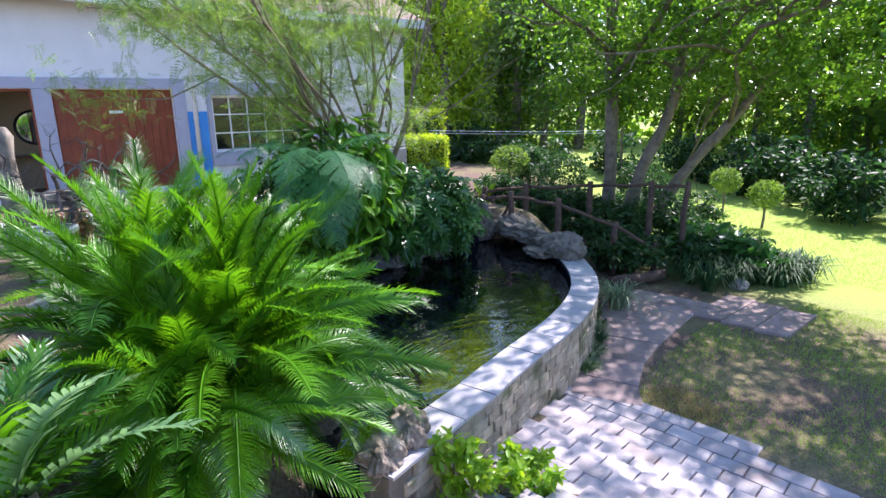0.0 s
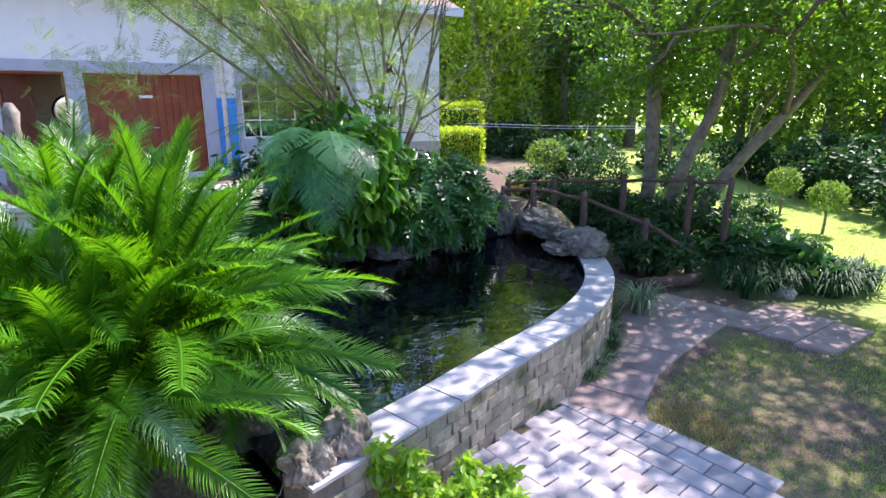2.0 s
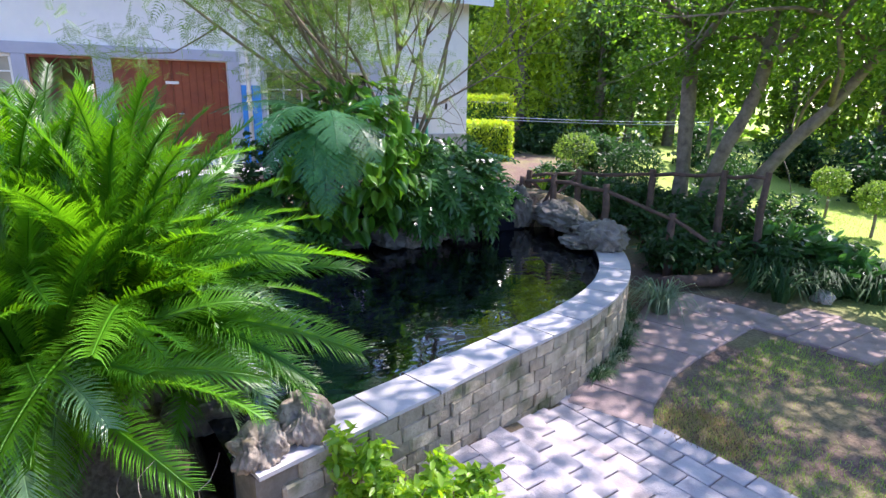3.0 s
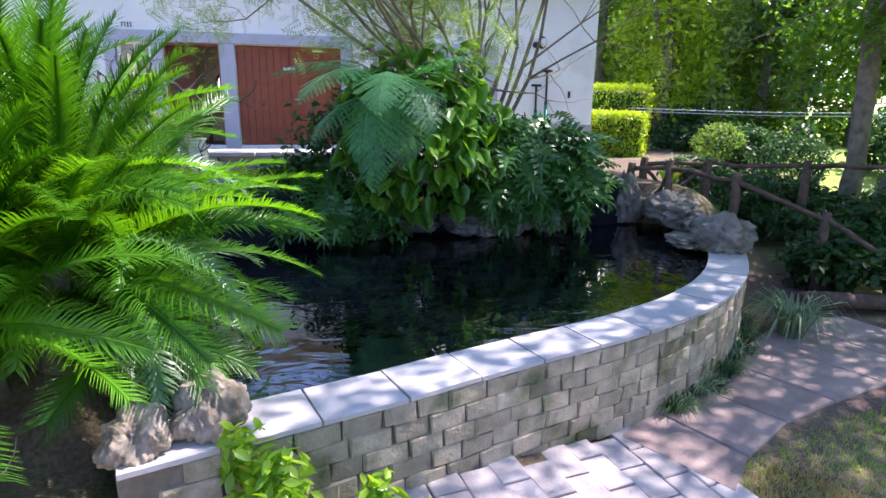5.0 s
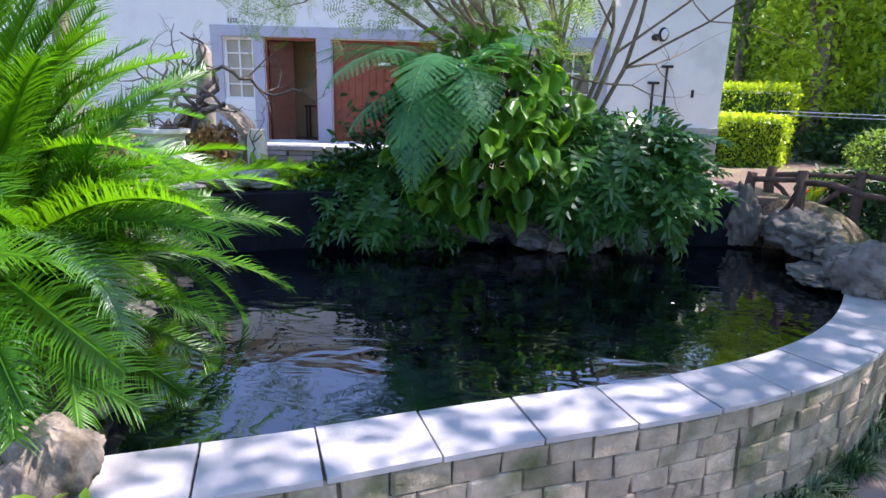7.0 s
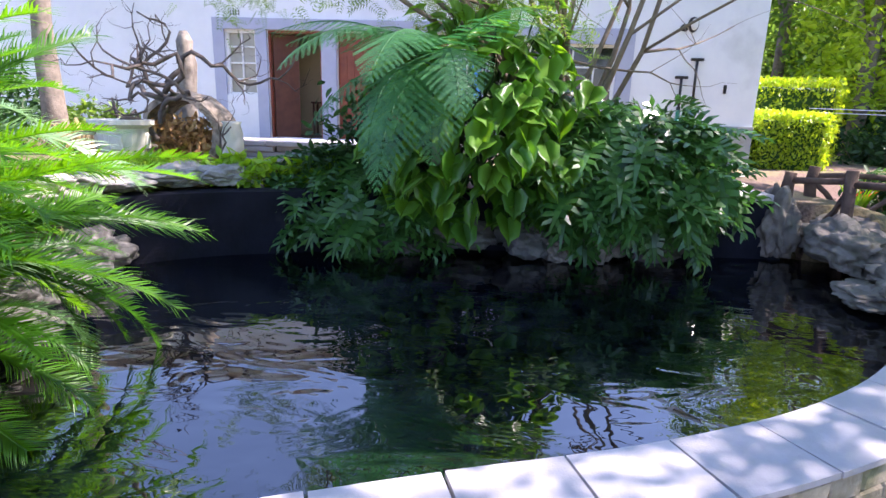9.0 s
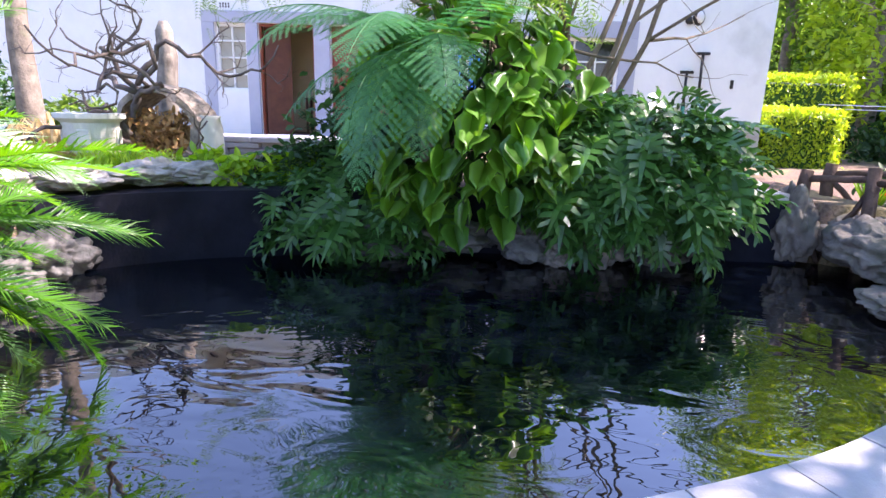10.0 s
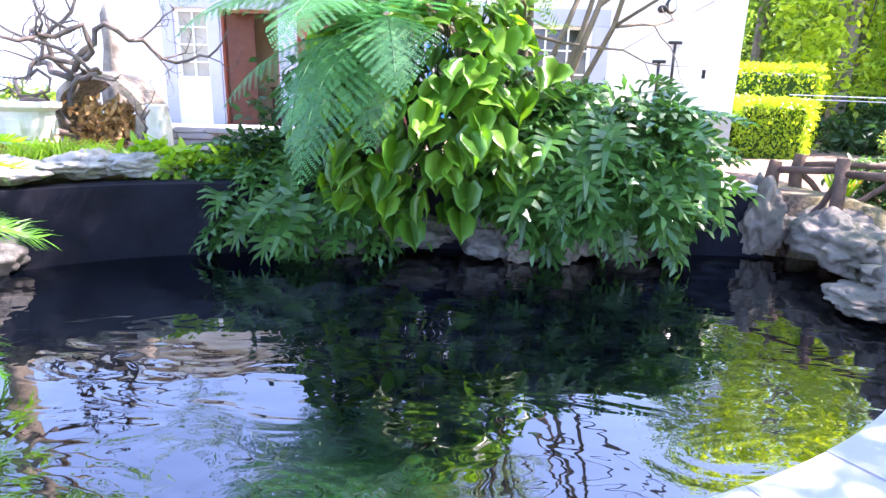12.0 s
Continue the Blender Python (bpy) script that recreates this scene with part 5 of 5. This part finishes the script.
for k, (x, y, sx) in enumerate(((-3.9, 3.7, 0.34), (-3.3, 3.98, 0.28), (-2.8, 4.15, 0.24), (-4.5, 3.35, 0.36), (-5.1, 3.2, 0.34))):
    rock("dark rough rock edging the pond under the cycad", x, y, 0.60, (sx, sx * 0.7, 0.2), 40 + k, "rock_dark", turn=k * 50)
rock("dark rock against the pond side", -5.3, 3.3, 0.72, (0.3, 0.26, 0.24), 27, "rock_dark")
rock("small pale rock at the bed edge", -3.2, 11.9, 0.06, (0.14, 0.11, 0.1), 29, "pale_rock")

# ---- driftwood and bush by the near end of the wall ----
def driftwood(label, x, y, z, s, seed, turn):
    bm = bmesh.new()
    bmesh.ops.create_icosphere(bm, subdivisions=5, radius=1)
    off = Vector((seed * 5.1, seed, 0))
    for v in bm.verts:
        p = v.co.copy()
        q = p * 1.3 + off
        hole = math.exp(-((p.x - 0.55) ** 2 + (p.y + 0.35) ** 2 + (p.z - 0.5) ** 2) / 0.2)
        # the sine ribs put striped leaflet shadow into the shape
        d = 0.95 + 0.42 * noise.noise(q) + 0.14 * noise.noise(Vector((q.x * 4.5, q.y * 4.5, q.z * 1.5))) + 0.05 * noise.noise(Vector((q.x * 9, q.y * 9, q.z * 5))) + 0.055 * math.sin(math.atan2(p.y, p.x) * 24 + 5 * noise.noise(q * 1.3)) * (1 - p.z * p.z) - 0.7 * hole
        v.co = p * max(0.15, d)
        v.co.z = max(v.co.z, -0.8)
    bmesh.ops.scale(bm, vec=s, verts=bm.verts)
    ob = new("driftwood", bm_mesh("driftwood", bm, M["drift"], True))
    ob.matrix_basis = pose(x, y, z, 0, 0, turn)
    return tagged(ob, label, "driftwood", "driftwood by the pond")


driftwood("hollow bleached driftwood stump at the wall end", -2.06, 4.56, 0.79, (0.16, 0.155, 0.165), 1, -20)
driftwood("low pale driftwood root under the cycad", -1.95, 4.28, 0.76, (0.16, 0.14, 0.12), 2, 40)
rock("dark upright stone at the water under the cycad", -2.82, 4.22, 0.66, (0.15, 0.14, 0.24), 46, "rock_dark")
for k, (x, y) in enumerate(((-1.74, 4.78), (-1.72, 5.08), (-1.68, 5.36))):
    shrub("bright lime green leafy bush at the wall foot", x, y, h_at(x, y), (0.22, 0.26, 0.27 - 0.05 * k), 520, 0.08, "lime", 450 + k, "lime_bush", "lime bushes", shell=0.2)

# ---- rustic railing of the bridge ----
def railing(label, posts, seed, braces=True):
    t = thing("rustic_railing", label, "railing", pose(posts[0][0], posts[0][1], 0))
    inv = t.matrix_basis.inverted()
    r = np.random.default_rng(seed)

    def log(name, a, b, rad):
        a, b = Vector(a), Vector(b)
        pts = [a.lerp(b, u) + Vector(r.normal(0, 0.012, 3)) for u in (0, 0.33, 0.66, 1)]
        bm = tube(pts, [rad * 1.05, rad, rad * 0.97, rad * 0.9], 8, rough=0.25, seed=seed)
        bm.transform(inv)
        part(name, bm, M["log"], t, smooth=True)
    for x, y, z0, z1 in posts:
        log("post", (x, y, z0 - 0.15), (x + 0.01, y, z1), 0.06)
    for (ax, ay, az, at), (bx, by, bz, bt) in zip(posts, posts[1:]):
        log("rail", (ax, ay, at - 0.09), (bx, by, bt - 0.09), 0.032)
        if braces and az > 0.5:
            mx, my = ax * 0.6 + bx * 0.4, ay * 0.6 + by * 0.4
            log("brace", (ax, ay, at - 0.14), (mx, my, az * 0.6 + bz * 0.4 + 0.02), 0.028)
            log("brace", (bx, by, bt - 0.14), (mx, my, az * 0.6 + bz * 0.4 + 0.02), 0.028)


def p4(x, y, top):
    return (x, y, h_at(x, y), top)


railing("dark rustic log railing above the pond rocks", [p4(-6.75, 9.34, 1.42), p4(-6.36, 9.70, 1.46), p4(-5.65, 10.15, 1.36), p4(-4.95, 10.85, 1.0), p4(-4.45, 11.35, 0.62)], 501)
railing("dark rustic log railing on the far side", [p4(-7.3, 9.9, 1.42), p4(-7.2, 10.9, 1.42), p4(-6.3, 11.8, 1.46), p4(-5.1, 12.1, 1.58), p4(-4.5, 12.25, 1.6)], 502)
lg = new("fallen_log", bm_mesh("fallen_log", tube(spline([(-4.45, 10.15, 0.14), (-4.3, 10.7, 0.13), (-4.2, 11.3, 0.12)], 4), [0.09] * 9, 9, rough=0.3), M["log"], True))
tagged(lg, "dark rough fallen log across the bed edge", "log")

# ---- beds, tufts and grass ----
for k, (x, y, rx, rz, n) in enumerate(((-4.9, 11.2, 0.6, 0.42, 1500), (-5.9, 11.6, 0.6, 0.45, 1500), (-4.3, 12.6, 0.8, 0.38, 2000), (-5.6, 12.9, 0.9, 0.6, 2200), (-3.7, 13.2, 0.7, 0.28, 1500), (-7.4, 12.6, 0.8, 0.6, 2000), (-8.6, 12.4, 0.8, 0.5, 1600), (-7.2, 14.6, 0.8, 0.4, 1800), (-5.2, 14.2, 0.8, 0.3, 1600), (-8.0, 11.6, 0.5, 0.4, 1200), (-6.6, 16.2, 0.8, 0.4, 1200), (-8.8, 13.4, 0.8, 0.5, 1700), (-9.8, 12.6, 0.7, 0.45, 1500), (-7.5, 13.7, 0.7, 0.5, 1600), (-10.6, 14.4, 0.9, 0.6, 1700), (-6.9, 12.9, 0.6, 0.5, 1500))):
    shrub("dark glossy shrub in the shaded bed", x, y, h_at(x, y) - 0.03, (rx, rx, rz), n, 0.13, "shrub", 510 + k, group="shaded bed shrubs")
for k, (x, y, rr) in enumerate(((-4.3, 12.75, 0.55), (-3.75, 12.85, 0.5), (-4.9, 13.3, 0.6), (-3.3, 12.55, 0.38), (-4.1, 13.5, 0.5))):
    shrub("broad leaved dark green plant at the bed edge", x, y, h_at(x, y) - 0.03, (rr, rr, rr * 0.6), 420, 0.3, "philo", 530 + k, "bed_plant", "broad leaved bed plants")
leafbed = np.random.default_rng(77)
for k in range(26):
    x = -3.95 + 1.25 * k / 25 + leafbed.normal(0, 0.16)
    y = 11.7 + 1.6 * k / 25 + leafbed.normal(0, 0.22)
    tuft("dark green strap leaved clump edging the bed", x, y, h_at(x, y) - 0.012, 60, 0.62, "turf", 540 + k, "strap_leaf_clump", "strap leaved border", 0.014, 0.12, "plant")
for k in range(16):
    u = k / 15
    p, way = wall_at(WALL_LEN * (0.56 + 0.34 * u))
    q = p + Vector((way.y, -way.x, 0)) * (0.20 + 0.05 * math.sin(k * 2.1))
    tuft("dark mondo grass tuft at the wall foot", q.x, q.y, -0.01, 80, 0.15 + 0.07 * (k % 3 == 0), "pale_turf" if k % 2 else "turf", 580 + k, "grass_tuft", "tufts at the wall foot", 0.005, 0.07)
tuft("arching variegated grass clump by the boulder", -3.85, 9.5, -0.01, 170, 0.62, "pale_turf", 599, "grass_tuft", "tufts at the wall foot", 0.008, 0.1)

rg = np.random.default_rng(601)


def blades(name, label, n, xr, yr, keep, length, material, seed):
    r = np.random.default_rng(seed)
    x, y = r.uniform(*xr, n), r.uniform(*yr, n)
    ok = keep(x, y)
    x, y = x[ok], y[ok]
    pts = np.stack([x, y, height(x, y) - 0.01], -1)
    tv = [(0, -0.05, 0), (0, 0.05, 0), (0.25, 0.03, 0.7), (0.25, -0.03, 0.7)]
    turns = random_turns(r, len(pts), 0.25, (0.6, 1.3))
    v, f = spread(np.array(tv) * length, [(0, 1, 2, 3)], turns, pts)
    ob = new(name, mesh_from(name, v, f, M[material]))
    return tagged(ob, label, "grass", kind="stuff")


def shade_lawn(x, y):
    edge = np.interp(y, [7.4, 8.3, 9.9, 11.4], [-2.15, -2.5, -2.75, -2.3])
    nz = np.sin(x * 3.1 + y * 1.7) + np.sin(x * 1.3 - y * 2.9 + 1) + rg.normal(0, 0.7, x.shape)
    return (x > edge + 0.05) & (y > 7.45 + 0.12 * (x + 2)) & (nz > -0.3)


def dry_patch(x, y):
    return ((x + 1.75) / 0.38) ** 2 + ((y - 7.75) / 0.3) ** 2 + rg.normal(0, 0.25, x.shape) < 1


blades("grass", "thin shaded green lawn grass", 60000, (-2.9, 1.5), (7.4, 12.0), shade_lawn, 0.045, "grass_blade", 602)
blades("dry_grass", "dry straw coloured grass patch by the paving", 6000, (-2.3, -1.2), (7.3, 8.3), dry_patch, 0.06, "dry_blade", 603)
blades("sunny_lawn", "short sunlit lawn grass", 60000, (-9, 4), (13.5, 20), lambda x, y: (x + y * 0.2) > -4.2, 0.05, "grass_blade", 604)

# far woods that close the view
rw = np.random.default_rng(900)
n = 26000
wx, wy, wz = rw.uniform(-60, 40, n), rw.uniform(29, 36, n), rw.uniform(0, 13, n)
wy = wy + 3 * np.sin(wx * 0.4) - np.where(wx < -22, 8, 0)
wz = wz * (0.75 + 0.25 * np.sin(wx * 0.9) * np.cos(wx * 0.37 + 1))
fw = new("far_woods", foliage("far_woods", np.stack([wx, wy, wz], -1), rw, 0.75, M["wood_far"], flat=0.9))
tagged(fw, "dense green woodland behind the garden", "woodland", kind="stuff")

tw = thing("dry_branch", "dry bleached branch lying under the cycad", "branch", pose(-1.78, 3.85, h_at(-1.78, 3.85)))
rt = np.random.default_rng(33)
for k in range(5):
    bm = bmesh.new()
    q, r = limb(rt, (0, 0.06 * k - 0.1, 0.03), (0.5 + 0.1 * k, 0.8 - 0.4 * k, 0.5), 0.6, 0.012, 0.25, 7)
    sub_limbs(rt, bm, q, r, 1, [], 0.3, 3, 0.0, 5)
    part("twig", bm, M["drift"], tw)

# ---- pieces: coping slabs, wall blocks, pavers, flagstones ----
rp = random.Random(77)
s = 0.0
while s < WALL_LEN - 0.15:
    w = 0.452 if s else 0.404
    e = min(s + w, WALL_LEN)
    line = [wall_at(s + 0.006 + (e - s - 0.012) * k / 4)[0] for k in range(5)]
    dz = rp.uniform(-0.003, 0.003)
    bm = ring_strip(line, -0.19, 0.166, COPING - 0.026 + dz, COPING + dz)
    bmesh.ops.bevel(bm, geom=[q for q in bm.edges if q.is_boundary or len(q.link_faces) == 2 and q.calc_face_angle(0) > 1.0], offset=0.004, segments=1, affect="EDGES")
    part("coping_slab", bm, M["coping"], pond_wall)
    s = e
shapes = []
for k in range(6):
    w, d, hgt = (0.21, 0.18, 0.24, 0.16, 0.20, 0.22)[k], 0.04, 0.1105
    bm = box(-w / 2, -0.03, -hgt / 2, w / 2, d, hgt / 2, 0.007)
    for v in bm.verts:
        v.co += Vector((rp.uniform(-0.006, 0.006), rp.uniform(-0.006, 0.008) if v.co.y > 0 else 0, rp.uniform(-0.005, 0.005)))
    shapes.append((w, bm_mesh("block", bm, M["block"])))
for row in range(6):
    zc = 0.053 + row * 0.1118
    s = 0.15 + 0.1 * (row % 2)
    while s < WALL_LEN - 0.1:
        w, me = shapes[rp.randrange(6)]
        p, way = wall_at(s + w / 2)
        out = Vector((way.y, -way.x, 0))
        q = p + out * (0.108 + rp.uniform(-0.006, 0.012))
        ob = new("block", me)
        ob.parent = pond_wall
        ob.matrix_basis = Matrix.Translation((q.x, q.y, zc)) @ Matrix((( -way.x, out.x, 0, 0), (-way.y, out.y, 0, 0), (0, 0, 1, 0), (0, 0, 0, 1))) @ pose(0, 0, 0, rp.uniform(-1.5, 1.5), 0, rp.uniform(-2.5, 2.5))
        s += w + 0.011

paving = thing("pavement", "grey brick paving dappled with shade beside the pond", "paving", kind="structure")
pave_shapes = []
for k in range(4):
    bm = box(-0.145, -0.095, -0.05, 0.145, 0.095, 0.0, 0.007)
    for v in bm.verts:
        v.co.z += rp.uniform(-0.002, 0.002)
    pave_shapes.append(bm_mesh("brick", bm, M["paver"]))
turn = radians(9)
ca, sa = math.cos(turn), math.sin(turn)
spots = []
for i in range(-20, 22):
    for j in range(-40, 40):
        u, v = (i + 0.5 * (j % 2)) * 0.3, j * 0.2
        x, y = -1.6 + u * ca - v * sa, 6.4 + u * sa + v * ca
        d = (x + 1.6) * 0.75 - (y - 5.75) * 0.66
        if y > 7.42 + 0.10 * (x + 1.9) or d > 4.9 or x > 2.3 or y < 1.2 or x < -2.9 or (y < 4.75 and x < -0.75):
            continue
        near = min((p.xy - Vector((x, y))).length for p in FRONT)
        if inside(POND, [x], [y])[0] or near < 0.1:
            continue
        spots.append((math.hypot(x + 1.7, y - 6.6), x, y))
spots.sort()
rest = bmesh.new()
for k, (_, x, y) in enumerate(spots):
    m = Matrix.Translation((x, y, h_at(x, y) + 0.012)) @ pose(0, 0, 0, rp.uniform(-1.2, 1.2), rp.uniform(-1.2, 1.2), math.degrees(turn) + rp.uniform(-1.5, 1.5))
    if k < 300:
        ob = new("brick", pave_shapes[k % 4])
        ob.parent = paving
        ob.matrix_basis = m
    else:
        b2 = box(-0.145, -0.095, -0.05, 0.145, 0.095, 0.0)
        b2.transform(m)
        tmp = bpy.data.meshes.new("brick_rest")
        b2.to_mesh(tmp)
        b2.free()
        rest.from_mesh(tmp)
        bpy.data.meshes.remove(tmp)
if len(rest.verts):
    o2 = part("brick_rest", rest, M["paver"], paving)
    o2["kind"] = "stuff"

path = thing("pavement", "reddish flagstone path along the pond wall", "paving", kind="structure")


def flag(corners, z):
    """One flagstone with a worn edge from its four corners."""
    bm = bmesh.new()
    c = Vector((sum(p[0] for p in corners) / 4, sum(p[1] for p in corners) / 4))
    top = [bm.verts.new((p[0] + (c.x - p[0]) * 0.02, p[1] + (c.y - p[1]) * 0.02, z)) for p in corners]
    mid = [bm.verts.new((p[0], p[1], z - 0.012)) for p in corners]
    low = [bm.verts.new((p[0], p[1], z - 0.08)) for p in corners]
    bm.faces.new(top)
    for a, b in ((top, mid), (mid, low)):
        for k in range(4):
            bm.faces.new((a[k], b[k], b[(k + 1) % 4], a[(k + 1) % 4]))
    part("flagstone", bm, M["flag"], path)


LEFT = [(-2.60, 7.00), (-2.90, 7.38), (-3.15, 7.92), (-3.45, 8.5), (-3.85, 9.1), (-4.25, 9.75), (-4.2, 10.5)]
RIGHT = [(-1.95, 7.36), (-2.23, 7.68), (-2.53, 8.24), (-2.72, 8.85), (-2.86, 9.5), (-3.0, 10.1), (-3.1, 10.8)]
for k in range(6):
    l0, l1, r0, r1 = (Vector((*q, 0)) for q in (LEFT[k], LEFT[k + 1], RIGHT[k], RIGHT[k + 1]))
    g = 0.012
    flag([tuple(l0.lerp(l1, g)), tuple(r0.lerp(r1, g)), tuple(r0.lerp(r1, 1 - g)), tuple(l0.lerp(l1, 1 - g))], 0.015 + 0.004 * (k % 2) + max(0, h_at(-3.0, 9.0)))
for k in range(3):
    x0 = -3.05 + 0.42 * k
    flag([(x0, 10.15 + 0.05 * k), (x0 + 0.40, 10.3 + 0.05 * k), (x0 + 0.32, 11.5), (x0 - 0.08, 11.4)], 0.02 + 0.004 * k)
